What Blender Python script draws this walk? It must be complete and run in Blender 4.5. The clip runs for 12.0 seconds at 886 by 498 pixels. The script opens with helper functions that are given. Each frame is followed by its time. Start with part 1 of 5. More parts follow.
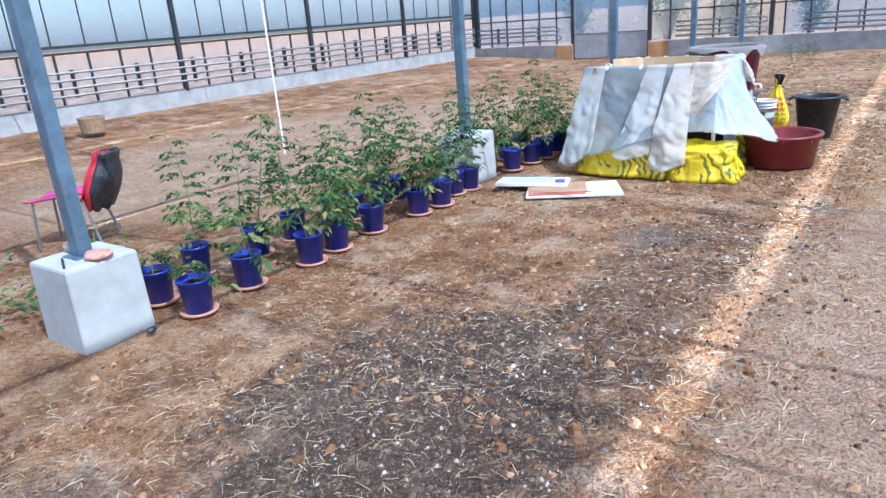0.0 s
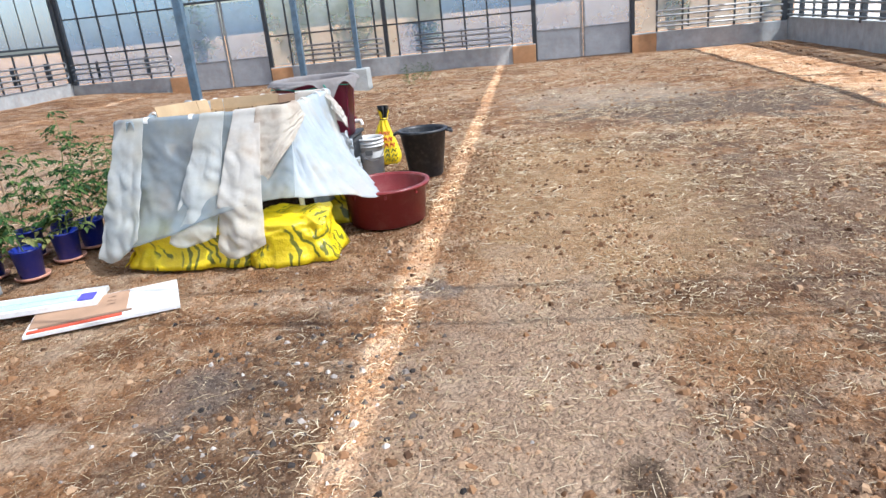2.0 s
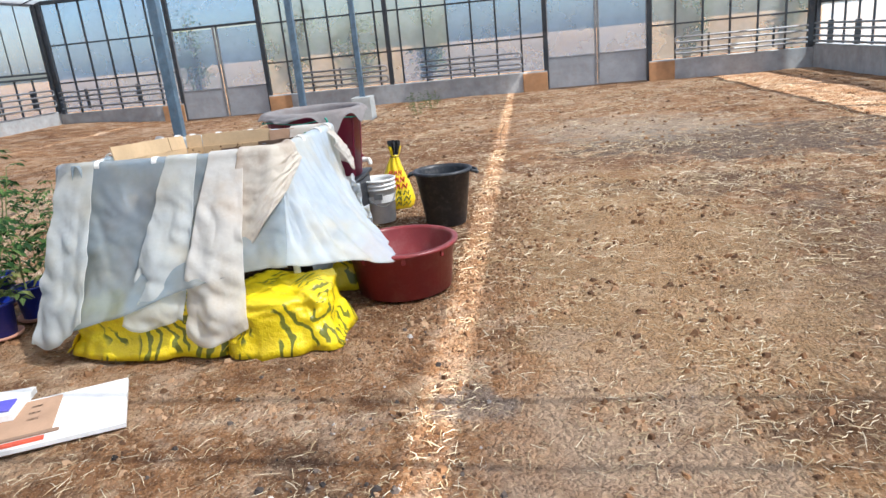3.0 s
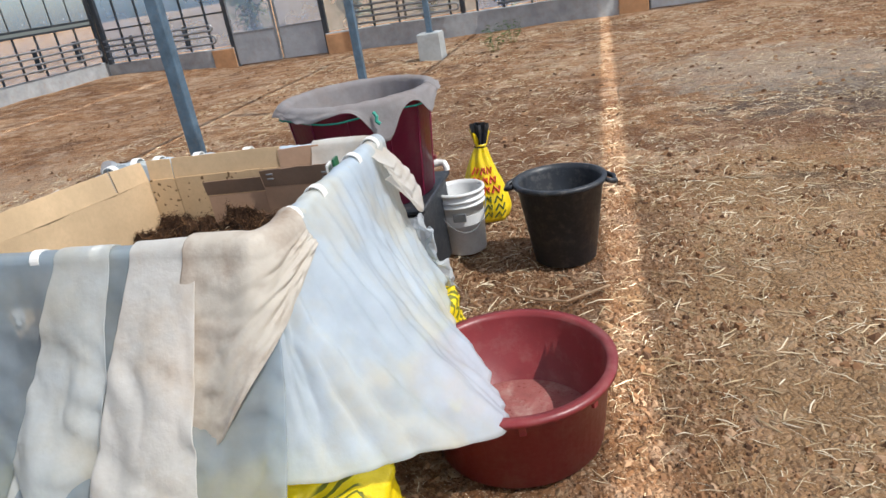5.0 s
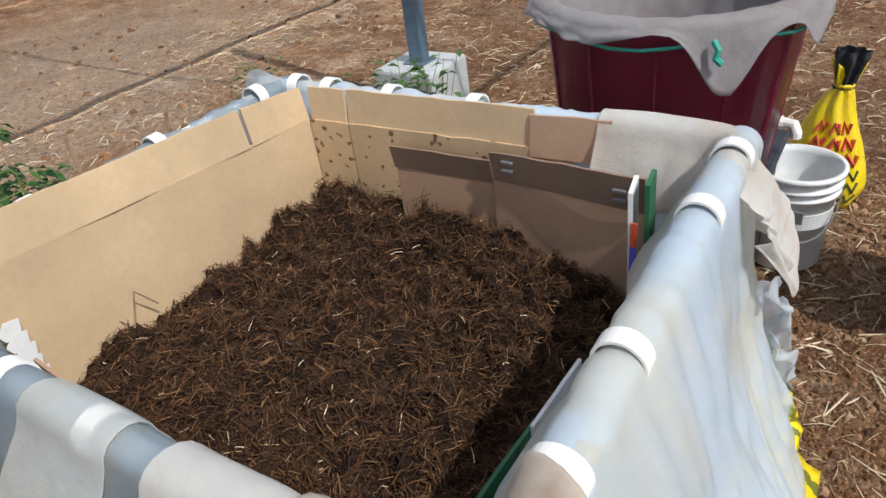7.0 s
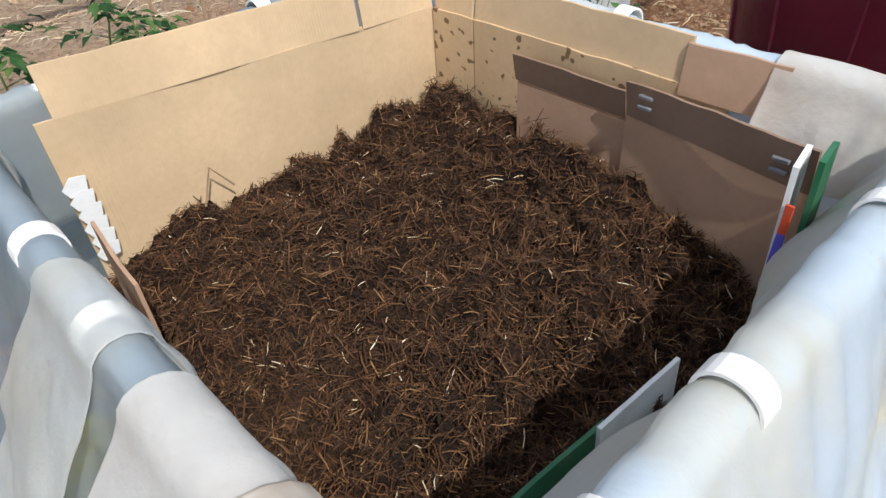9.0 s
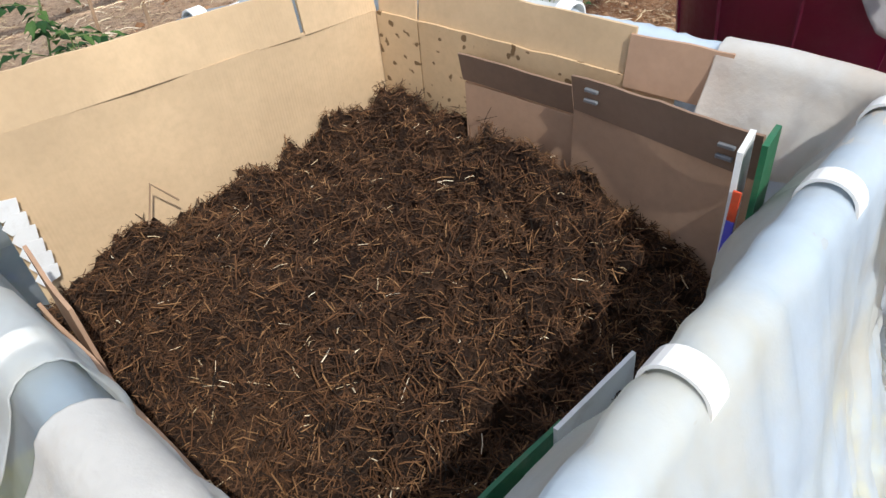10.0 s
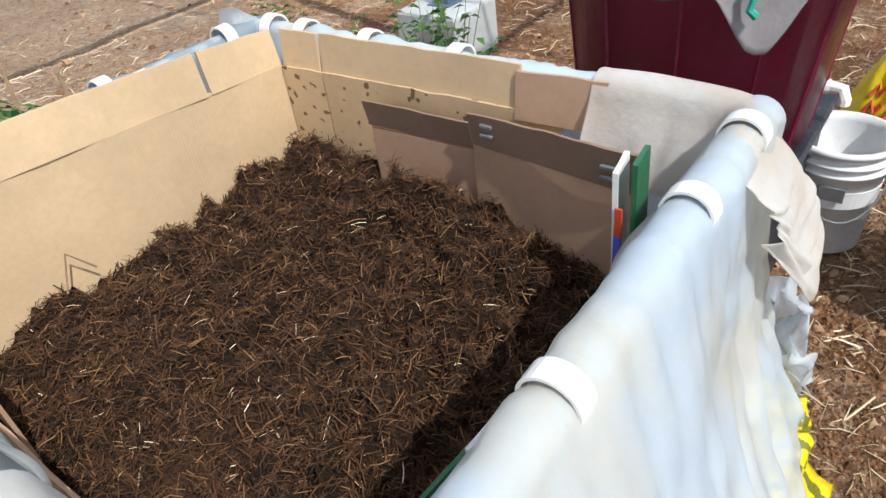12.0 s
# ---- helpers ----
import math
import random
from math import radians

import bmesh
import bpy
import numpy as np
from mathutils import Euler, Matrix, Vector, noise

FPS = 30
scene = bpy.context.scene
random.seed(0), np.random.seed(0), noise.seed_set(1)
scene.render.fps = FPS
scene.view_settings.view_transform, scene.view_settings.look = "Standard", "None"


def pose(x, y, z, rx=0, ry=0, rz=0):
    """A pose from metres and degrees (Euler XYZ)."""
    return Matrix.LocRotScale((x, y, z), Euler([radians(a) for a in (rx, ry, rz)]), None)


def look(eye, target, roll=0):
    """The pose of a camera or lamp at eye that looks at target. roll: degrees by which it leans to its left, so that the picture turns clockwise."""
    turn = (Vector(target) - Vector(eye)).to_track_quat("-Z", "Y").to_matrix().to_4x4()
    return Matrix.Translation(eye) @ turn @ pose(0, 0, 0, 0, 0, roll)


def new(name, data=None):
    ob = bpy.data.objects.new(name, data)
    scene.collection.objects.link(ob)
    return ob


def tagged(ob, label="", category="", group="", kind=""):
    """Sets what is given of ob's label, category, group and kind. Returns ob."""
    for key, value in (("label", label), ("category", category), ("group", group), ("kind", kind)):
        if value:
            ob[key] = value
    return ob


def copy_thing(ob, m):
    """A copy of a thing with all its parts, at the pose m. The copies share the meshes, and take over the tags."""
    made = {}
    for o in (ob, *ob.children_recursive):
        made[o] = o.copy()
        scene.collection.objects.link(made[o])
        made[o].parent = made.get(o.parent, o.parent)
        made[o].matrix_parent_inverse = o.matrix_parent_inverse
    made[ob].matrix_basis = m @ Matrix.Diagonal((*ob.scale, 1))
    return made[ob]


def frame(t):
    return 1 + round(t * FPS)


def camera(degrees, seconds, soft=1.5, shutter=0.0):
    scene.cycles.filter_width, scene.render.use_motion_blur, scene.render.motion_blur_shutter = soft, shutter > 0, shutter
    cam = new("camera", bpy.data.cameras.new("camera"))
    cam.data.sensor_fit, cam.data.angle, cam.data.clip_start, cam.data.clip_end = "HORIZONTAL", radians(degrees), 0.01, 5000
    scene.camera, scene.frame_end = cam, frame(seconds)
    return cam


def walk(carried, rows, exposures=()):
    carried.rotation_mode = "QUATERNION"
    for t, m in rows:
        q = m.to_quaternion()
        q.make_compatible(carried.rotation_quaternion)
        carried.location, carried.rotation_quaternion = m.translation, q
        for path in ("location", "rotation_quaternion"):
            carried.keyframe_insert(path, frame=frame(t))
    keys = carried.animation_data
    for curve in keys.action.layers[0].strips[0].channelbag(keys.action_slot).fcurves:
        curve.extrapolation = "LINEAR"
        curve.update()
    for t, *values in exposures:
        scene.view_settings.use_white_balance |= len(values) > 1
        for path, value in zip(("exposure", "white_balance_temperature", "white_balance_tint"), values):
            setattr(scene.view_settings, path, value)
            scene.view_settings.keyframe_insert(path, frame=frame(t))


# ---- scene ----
cam = camera(66.4, 12.0)
PATH = [
    (0, (0.033, -0.146, 1.571), (-1.089, 1.38, 0.928), -4.6),
    (0.5, (0.075, 0.363, 1.551), (-0.84, 1.983, 0.818), -5.2),
    (1, (0.075, 0.92, 1.53), (-0.493, 2.675, 0.757), -4.1),
    (1.5, (0.053, 1.465, 1.507), (-0.262, 3.315, 0.816), -0.9),
    (1.6, (0.05, 1.565, 1.514), (-0.216, 3.425, 0.829), -1.9),
    (2, (0.097, 1.903, 1.51), (-0.187, 3.769, 0.85), -5.8),
    (2.5, (0.045, 2.538, 1.529), (-0.32, 4.367, 0.807), -9.4),
    (2.7, (-0.086, 2.715, 1.459), (-0.34, 4.611, 0.874), -5.2),
    (4.3, (-0.449, 4.354, 1.504), (-0.911, 6.198, 0.883), -11.1),
    (4.5, (-0.515, 4.542, 1.529), (-0.922, 6.391, 0.885), -9.6),
    (5, (-0.709, 5.003, 1.562), (-1.205, 6.782, 0.794), -9.4),
    (5.5, (-1.041, 5.313, 1.586), (-1.486, 7.046, 0.691), -4.9),
    (6, (-1.254, 5.644, 1.602), (-1.763, 7.286, 0.58), -4.6),
    (6.5, (-1.33, 6.021, 1.564), (-2.174, 7.477, 0.485), -9.8),
    (7, (-1.401, 6.238, 1.536), (-2.382, 7.599, 0.448), -7.5),
    (7.5, (-1.487, 6.377, 1.489), (-2.561, 7.576, 0.302), -2.4),
    (9.5, (-1.466, 6.413, 1.458), (-2.633, 7.414, 0.179), -4.3),
    (10, (-1.461, 6.435, 1.446), (-2.57, 7.509, 0.174), -5.1),
    (10.5, (-1.465, 6.437, 1.45), (-2.542, 7.53, 0.167), -4.5),
    (11, (-1.471, 6.434, 1.445), (-2.57, 7.479, 0.14), -4.5),
    (11.5, (-1.469, 6.432, 1.453), (-2.58, 7.486, 0.166), -5.8),
    (12, (-1.383, 6.453, 1.472), (-2.422, 7.666, 0.268), -7.5),
]
walk(cam, [(t, look(eye, target, roll)) for t, eye, target, roll in PATH], [(0, 1.42, 5100, 10), (1.0, 1.42, 5500, 10), (2.7, 1.3, 5950, 10), (4.5, 1.05, 6150, 10), (6.5, 0.85, 6150, 10), (9.5, 1.12, 6050, 10), (12, 1.17, 6100, 10)])

# ---- light ----
SUN = Vector((1.0, -0.25, 1.35)).normalized()
world = bpy.data.worlds.new("world")
scene.world = world
world.use_nodes = True
wn = world.node_tree.nodes
sky = wn.new("ShaderNodeTexSky")
sky.sky_type = "NISHITA"
sky.sun_disc = False
sky.sun_elevation = math.asin(SUN.z)
sky.sun_rotation = math.atan2(SUN.x, SUN.y)
sky.dust_density = 2.0
wn["Background"].inputs["Strength"].default_value = 0.085
world.node_tree.links.new(sky.outputs[0], wn["Background"].inputs["Color"])
sun_data = bpy.data.lights.new("sun", "SUN")
sun_data.energy, sun_data.angle, sun_data.color = 5.0, radians(0.5), (1.0, 0.94, 0.85)
sun = new("sun", sun_data)
sun.matrix_world = look(SUN * 40, (0, 0, 0))


# ---- materials ----
class Nodes:
    """A short way to write node trees."""

    def __init__(self, name):
        self.m = bpy.data.materials.new(name)
        self.m.use_nodes = True
        self.t = self.m.node_tree
        self.b = self.t.nodes["Principled BSDF"]
        self.co = self.t.nodes.new("ShaderNodeTexCoord").outputs["Object"]

    def add(self, kind, *links, **values):
        n = self.t.nodes.new(kind)
        for k, v in values.items():
            if k == "op":
                n.operation = v
            elif k == "blend":
                n.blend_type = v
            else:
                n.inputs[k.replace("_", " ")].default_value = v
        for socket, source in links:
            self.t.links.new(source, n.inputs[socket])
        return n

    def link(self, a, b):
        self.t.links.new(a, b)

    def noise(self, scale, detail=4.0, rough=0.6, co=None):
        return self.add("ShaderNodeTexNoise", ("Vector", co or self.co), Scale=scale, Detail=detail, Roughness=rough).outputs["Fac"]

    def ramp(self, fac, *stops):
        n = self.add("ShaderNodeValToRGB", ("Fac", fac))
        e = n.color_ramp.elements
        while len(e) < len(stops):
            e.new(0.5)
        for el, (p, c) in zip(e, stops):
            el.position = p
            el.color = (*c, 1) if len(c) == 3 else c
        return n.outputs["Color"]

    def step(self, fac, lo, hi):
        n = self.add("ShaderNodeMapRange", ("Value", fac))
        n.inputs["From Min"].default_value, n.inputs["From Max"].default_value = lo, hi
        return n.outputs["Result"]

    def mix(self, fac, a, b, blend="MIX"):
        n = self.t.nodes.new("ShaderNodeMixRGB")
        n.blend_type = blend
        for s, v in zip(("Fac", "Color1", "Color2"), (fac, a, b)):
            if isinstance(v, (float, int)):
                n.inputs[s].default_value = v
            elif isinstance(v, tuple):
                n.inputs[s].default_value = (*v, 1)
            else:
                self.link(v, n.inputs[s])
        return n.outputs["Color"]

    def math(self, op, a, b):
        n = self.t.nodes.new("ShaderNodeMath")
        n.operation = op
        for i, v in enumerate((a, b)):
            if isinstance(v, (float, int)):
                n.inputs[i].default_value = v
            else:
                self.link(v, n.inputs[i])
        return n.outputs[0]

    def bump(self, height, strength=0.4, distance=0.01):
        n = self.add("ShaderNodeBump", ("Height", height), Strength=strength, Distance=distance)
        self.link(n.outputs[0], self.b.inputs["Normal"])
        return n.outputs[0]

    def done(self, color=None, rough=0.7, metal=0.0, spec=None):
        if color is not None:
            if isinstance(color, tuple):
                self.b.inputs["Base Color"].default_value = (*color, 1)
            else:
                self.link(color, self.b.inputs["Base Color"])
        if isinstance(rough, float):
            self.b.inputs["Roughness"].default_value = rough
        else:
            self.link(rough, self.b.inputs["Roughness"])
        self.b.inputs["Metallic"].default_value = metal
        if spec is not None:
            self.b.inputs["Specular IOR Level"].default_value = spec
        return self.m


def worn(name, color, rough=0.6, metal=0.0, vary=0.25, scale=6.0, bump=0.15, fine=60.0, dirt=(0.3, 0.22, 0.15), dirty=0.25, grain=0.004):
    """A painted, moulded or cast surface with stains at two scales."""
    n = Nodes(name)
    big, small = n.noise(scale, 5), n.noise(fine, 3)
    dark = tuple(c * (1 - vary) for c in color)
    light = tuple(min(1, c * (1 + vary)) for c in color)
    c = n.ramp(big, (0.3, dark), (0.7, light))
    c = n.mix(n.math("MULTIPLY", n.step(n.noise(scale * 2.3, 6, 0.7), 0.5, 0.75), dirty), c, dirt)
    n.bump(n.math("ADD", small, big), bump, grain)
    return n.done(c, n.math("ADD", n.math("MULTIPLY", small, 0.25), rough - 0.12), metal)


def film(name, color, clear, diffuse=0.55, shine=0.25, scale=3.0, stain=(0.75, 0.66, 0.5), stained=0.3, rough=0.35):
    """Thin plastic sheet: part clear, part milky, stained in patches."""
    n = Nodes(name)
    s = n.step(n.noise(scale, 5, 0.65), 0.45, 0.72)
    c = n.mix(n.math("MULTIPLY", s, stained), color, stain)
    n.link(c, n.b.inputs["Base Color"])
    n.b.inputs["Roughness"].default_value = rough
    n.b.inputs["Specular IOR Level"].default_value = shine
    tl = n.add("ShaderNodeBsdfTranslucent", ("Color", c))
    tr = n.add("ShaderNodeBsdfTransparent", ("Color", n.mix(0.6, (1.0, 1.0, 1.0), c)))
    milky = n.add("ShaderNodeMixShader", (1, n.b.outputs[0]), (2, tl.outputs[0]), Fac=1 - diffuse)
    cloud = n.math("ADD", n.math("MULTIPLY", n.noise(scale * 1.7, 4), 0.3), clear - 0.15)
    out = n.add("ShaderNodeMixShader", (0, cloud), (1, milky.outputs[0]), (2, tr.outputs[0]))
    n.link(out.outputs[0], n.t.nodes["Material Output"].inputs["Surface"])
    n.bump(n.math("ADD", n.noise(scale * 3, 5, 0.6), n.math("MULTIPLY", n.noise(scale * 11, 4), 0.5)), 0.5, 0.012)
    return n.m


def soil():
    n = Nodes("soil")
    big, mid, fine, grit = n.noise(0.45, 6, 0.65), n.noise(3.2, 7, 0.7), n.noise(24, 6, 0.75), n.noise(120, 3, 0.6)
    c = n.ramp(n.math("ADD", n.math("MULTIPLY", big, 0.45), n.math("MULTIPLY", mid, 0.55)),
               (0.38, (0.16, 0.066, 0.028)), (0.49, (0.36, 0.18, 0.08)), (0.6, (0.54, 0.35, 0.21)))
    c = n.mix(n.math("MULTIPLY", n.step(n.noise(1.5, 8, 0.75), 0.5, 0.6), 0.65), c, (0.14, 0.066, 0.034))
    c = n.mix(n.math("MULTIPLY", n.step(n.noise(2.1, 8, 0.75), 0.51, 0.62), 0.75), c, (0.62, 0.45, 0.31))
    sep = n.add("ShaderNodeSeparateXYZ", ("Vector", n.co))

    def spot(x, y, rx, ry, ragged):
        dx = n.math("DIVIDE", n.math("SUBTRACT", sep.outputs[0], x), rx)
        dy = n.math("DIVIDE", n.math("SUBTRACT", sep.outputs[1], y), ry)
        d = n.math("ADD", n.math("MULTIPLY", dx, dx), n.math("MULTIPLY", dy, dy))
        d = n.math("ADD", d, n.math("MULTIPLY", n.math("SUBTRACT", mid, 0.5), ragged))
        return n.step(d, 1.15, 0.45)

    for x, y, rx, ry, ragged, amount, col in (
        (-1.62, 1.9, 0.95, 1.15, 3.0, 0.85, (0.07, 0.055, 0.05)), (-2.2, 0.5, 0.75, 0.35, 4.0, 0.65, (0.09, 0.08, 0.07)),
        (-1.15, 3.6, 0.45, 1.6, 4.5, 0.6, (0.11, 0.07, 0.045)), (0.9, 3.9, 0.45, 0.5, 4.0, 0.6, (0.13, 0.1, 0.08)),
        (1.9, 6.8, 1.1, 2.4, 5.0, 0.6, (0.15, 0.11, 0.085)), (2.4, 11.5, 2.3, 1.4, 5.0, 0.8, (0.13, 0.105, 0.09)),
        (-1.4, 8.4, 1.5, 2.2, 3.0, 0.6, (0.17, 0.075, 0.032)), (-2.8, 11.5, 2.4, 2.6, 3.0, 0.6, (0.19, 0.085, 0.038)),
        (0.5, 7.5, 1.1, 3.0, 4.0, 0.6, (0.5, 0.32, 0.16)),
        (1.2, 13.2, 1.6, 1.4, 5.0, 0.5, (0.52, 0.45, 0.36)), (-7.5, 7.0, 2.6, 5.0, 3.0, 0.55, (0.55, 0.43, 0.31)),
        (0.05, 3.6, 0.7, 2.4, 3.5, 0.65, (0.56, 0.41, 0.29)), (-1.5, 4.4, 0.25, 0.3, 6.0, 0.4, (0.26, 0.24, 0.22)),
        (0.42, 3.75, 0.1, 0.16, 5.0, 0.8, (0.07, 0.045, 0.03)), (1.3, 3.4, 0.35, 0.3, 6.0, 0.8, (0.09, 0.06, 0.045)), (-2.0, 3.4, 0.12, 0.1, 5.0, 0.7, (0.08, 0.05, 0.03)),
        (1.0, 5.3, 0.5, 0.25, 6.0, 0.7, (0.12, 0.06, 0.035)), (1.6, 9.3, 1.2, 0.5, 6.0, 0.6, (0.14, 0.09, 0.065)), (0.3, 10.6, 0.9, 0.4, 6.0, 0.6, (0.2, 0.09, 0.045)),
        (-0.55, 5.5, 0.2, 0.16, 5.0, 0.6, (0.2, 0.19, 0.18)),
    ):
        c = n.mix(n.math("MULTIPLY", spot(x, y, rx, ry, ragged), amount), c, col)
    c = n.mix(n.math("MULTIPLY", n.step(fine, 0.54, 0.66), 0.5), c, n.mix(0.55, c, (0.72, 0.52, 0.33)))
    c = n.mix(n.math("MULTIPLY", n.step(fine, 0.46, 0.38), 0.65), c, n.mix(0.75, c, (0.05, 0.028, 0.017)))
    # crumbs: cells of their own shade, dark in the seams between them
    warp = n.add("ShaderNodeMixRGB", (1, n.co), (2, n.add("ShaderNodeTexNoise", ("Vector", n.co), Scale=14.0).outputs["Color"]), Fac=0.06).outputs[0]
    crumb = n.add("ShaderNodeTexVoronoi", ("Vector", warp), Scale=46.0)
    shade = n.add("ShaderNodeSeparateColor", ("Color", crumb.outputs["Color"])).outputs[0]
    c = n.mix(n.math("MULTIPLY", n.step(shade, 0.8, 0.95), 0.3), c, (0.62, 0.46, 0.29))
    c = n.mix(n.math("MULTIPLY", n.step(shade, 0.22, 0.05), 0.35), c, (0.09, 0.05, 0.03))
    c = n.mix(n.step(n.noise(55, 4, 0.7), 0.62, 0.7), c, (0.56, 0.4, 0.25))
    c = n.mix(n.step(grit, 0.62, 0.7), c, (0.66, 0.53, 0.39))
    c = n.mix(n.math("MULTIPLY", n.step(grit, 0.42, 0.3), 0.35), c, (0.07, 0.043, 0.03))
    h = n.math("ADD", n.math("ADD", fine, n.math("MULTIPLY", grit, 0.4)), n.math("MULTIPLY", crumb.outputs["Distance"], -0.7))
    n.bump(h, 0.95, 0.05)
    return n.done(c, 0.95, 0.0, 0.15)


def board(name, color, spots=0.0):
    """Corrugated cardboard: faint flutes, scuffs and damp specks."""
    n = Nodes(name)
    w = n.add("ShaderNodeTexWave", ("Vector", n.co), Scale=45.0, Distortion=0.4)
    w.bands_direction = "Y"
    c = n.ramp(n.noise(4, 5), (0.35, tuple(v * 0.86 for v in color)), (0.65, tuple(min(1, v * 1.06) for v in color)))
    c = n.mix(n.math("MULTIPLY", n.step(n.noise(70, 2), 0.4, 0.75), 0.18), c, tuple(v * 0.6 for v in color))
    if spots:
        c = n.mix(n.math("MULTIPLY", n.step(n.noise(48, 1, 0.3), 0.66, 0.69), spots), c, (0.12, 0.07, 0.03))
    n.bump(n.math("ADD", n.math("MULTIPLY", w.outputs["Fac"], 0.25), n.noise(9, 3)), 0.18, 0.004)
    return n.done(c, 0.85, 0.0, 0.15)


def tinted(name, stops, rough=0.6, translucent=0.0):
    """One colour a piece, picked at random from a ramp."""
    n = Nodes(name)
    g = n.t.nodes.new("ShaderNodeNewGeometry")
    c = n.ramp(g.outputs["Random Per Island"], *stops)
    m = n.done(c, rough, 0.0, 0.25)
    if translucent:
        tl = n.add("ShaderNodeBsdfTranslucent", ("Color", c))
        out = n.add("ShaderNodeMixShader", (1, n.b.outputs[0]), (2, tl.outputs[0]), Fac=translucent)
        n.link(out.outputs[0], n.t.nodes["Material Output"].inputs["Surface"])
    return m


M_SOIL = soil()
M_CONCRETE = worn("concrete", (0.37, 0.385, 0.39), 0.9, vary=0.22, scale=3.0, bump=0.35, dirt=(0.3, 0.2, 0.13), dirty=0.45)
M_BLOCK = worn("pale_concrete", (0.43, 0.45, 0.44), 0.9, vary=0.14, scale=5.0, bump=0.35, dirt=(0.36, 0.33, 0.28), dirty=0.5)
M_ORANGE = worn("earth_stained_concrete", (0.46, 0.25, 0.12), 0.9, vary=0.25, scale=3.0, bump=0.35, dirty=0.3)
M_STEEL = worn("blue_grey_steel", (0.12, 0.19, 0.26), 0.45, 0.35, vary=0.3, scale=9.0, dirt=(0.25, 0.25, 0.24), dirty=0.4)
M_FRAME = worn("dark_frame", (0.035, 0.043, 0.052), 0.5, 0.3, vary=0.3, scale=5.0)
M_PIPE = worn("weathered_pipe", (0.25, 0.26, 0.27), 0.45, 0.5, vary=0.3, scale=7.0)
M_DOOR = worn("grey_door_sheet", (0.36, 0.38, 0.4), 0.6, 0.2, vary=0.15, scale=3.0, dirty=0.4)
M_ROOF = film("roof_film", (0.55, 0.57, 0.6), 0.52, 0.4, 0.1, 0.8, (0.8, 0.78, 0.72), 0.3, 0.6)
M_WALLFILM = film("white_wall_film", (0.88, 0.95, 1.0), 0.8, 0.15, 0.1, 0.5, (0.75, 0.8, 0.8), 0.3, 0.6)
M_BLUEFILM = film("blue_wall_film", (0.7, 0.86, 1.0), 0.74, 0.2, 0.1, 0.6, (0.7, 0.8, 0.95), 0.5, 0.6)
M_GLASS = film("dusty_clear_pane", (0.85, 0.92, 0.9), 0.72, 0.3, 0.4, 0.7, (0.8, 0.82, 0.75), 0.4, 0.3)
M_TARP = film("milky_tarp", (0.86, 0.88, 0.87), 0.44, 0.5, 0.35, 4.0, (0.84, 0.74, 0.56), 0.45)
M_TARPBLUE = film("pale_blue_tarp", (0.82, 0.89, 0.95), 0.42, 0.5, 0.5, 3.5, (0.92, 0.86, 0.72), 0.8)
M_TARPGREY = film("thin_grey_tarp", (0.6, 0.67, 0.72), 0.6, 0.5, 0.45, 3.0, (0.74, 0.68, 0.56), 0.5)
M_NET = film("beige_fleece", (0.87, 0.85, 0.81), 0.36, 0.55, 0.1, 4.5, (0.68, 0.5, 0.31), 0.4, 0.8)
M_NETBROWN = film("brown_stained_fleece", (0.85, 0.8, 0.72), 0.3, 0.55, 0.1, 4.0, (0.36, 0.22, 0.12), 0.8, 0.8)
M_CLEARBAG = film("clear_crumpled_film", (0.9, 0.93, 0.95), 0.55, 0.5, 0.6, 9.0, (0.9, 0.9, 0.9), 0.2, 0.2)
M_PVC = worn("white_pvc", (0.85, 0.84, 0.8), 0.35, vary=0.06, scale=8.0, dirt=(0.7, 0.6, 0.45), dirty=0.35, bump=0.05)
M_YELLOW = worn("yellow_plastic", (0.78, 0.58, 0.008), 0.3, vary=0.12, scale=6.0, bump=0.35, fine=22.0, dirt=(0.45, 0.33, 0.1), dirty=0.25, grain=0.012)
M_PRINT = worn("dark_green_print", (0.05, 0.1, 0.04), 0.4, vary=0.3, scale=30.0)
M_REDPRINT = worn("red_print", (0.6, 0.08, 0.03), 0.4, vary=0.2, scale=30.0)
M_BLACK = worn("black_plastic", (0.018, 0.022, 0.028), 0.45, vary=0.3, scale=9.0, dirt=(0.3, 0.27, 0.23), dirty=0.25)
M_TUB = worn("red_brown_plastic", (0.2, 0.024, 0.026), 0.38, vary=0.18, scale=5.0, dirt=(0.4, 0.25, 0.2), dirty=0.2)
M_BIGTUB = worn("maroon_plastic", (0.19, 0.012, 0.045), 0.35, vary=0.15, scale=5.0, dirt=(0.3, 0.2, 0.2), dirty=0.15)
M_BUCKET = worn("off_white_plastic", (0.72, 0.73, 0.72), 0.4, vary=0.08, scale=8.0, dirt=(0.4, 0.33, 0.26), dirty=0.35)
M_BLUE = worn("blue_plastic", (0.012, 0.03, 0.3), 0.35, vary=0.15, scale=8.0, dirt=(0.25, 0.2, 0.18), dirty=0.15)
M_TERRA = worn("terracotta_saucer", (0.55, 0.28, 0.2), 0.8, vary=0.15, scale=10.0)
M_CARD = board("tan_cardboard", (0.62, 0.45, 0.27))
M_CARDSPOT = board("spotted_cardboard", (0.6, 0.43, 0.25), 0.85)
M_BROWN = board("brown_cardboard", (0.45, 0.29, 0.19))
M_DARKCARD = board("dark_brown_cardboard", (0.27, 0.18, 0.125))
M_EDGE = board("pale_card_edge", (0.68, 0.58, 0.45))
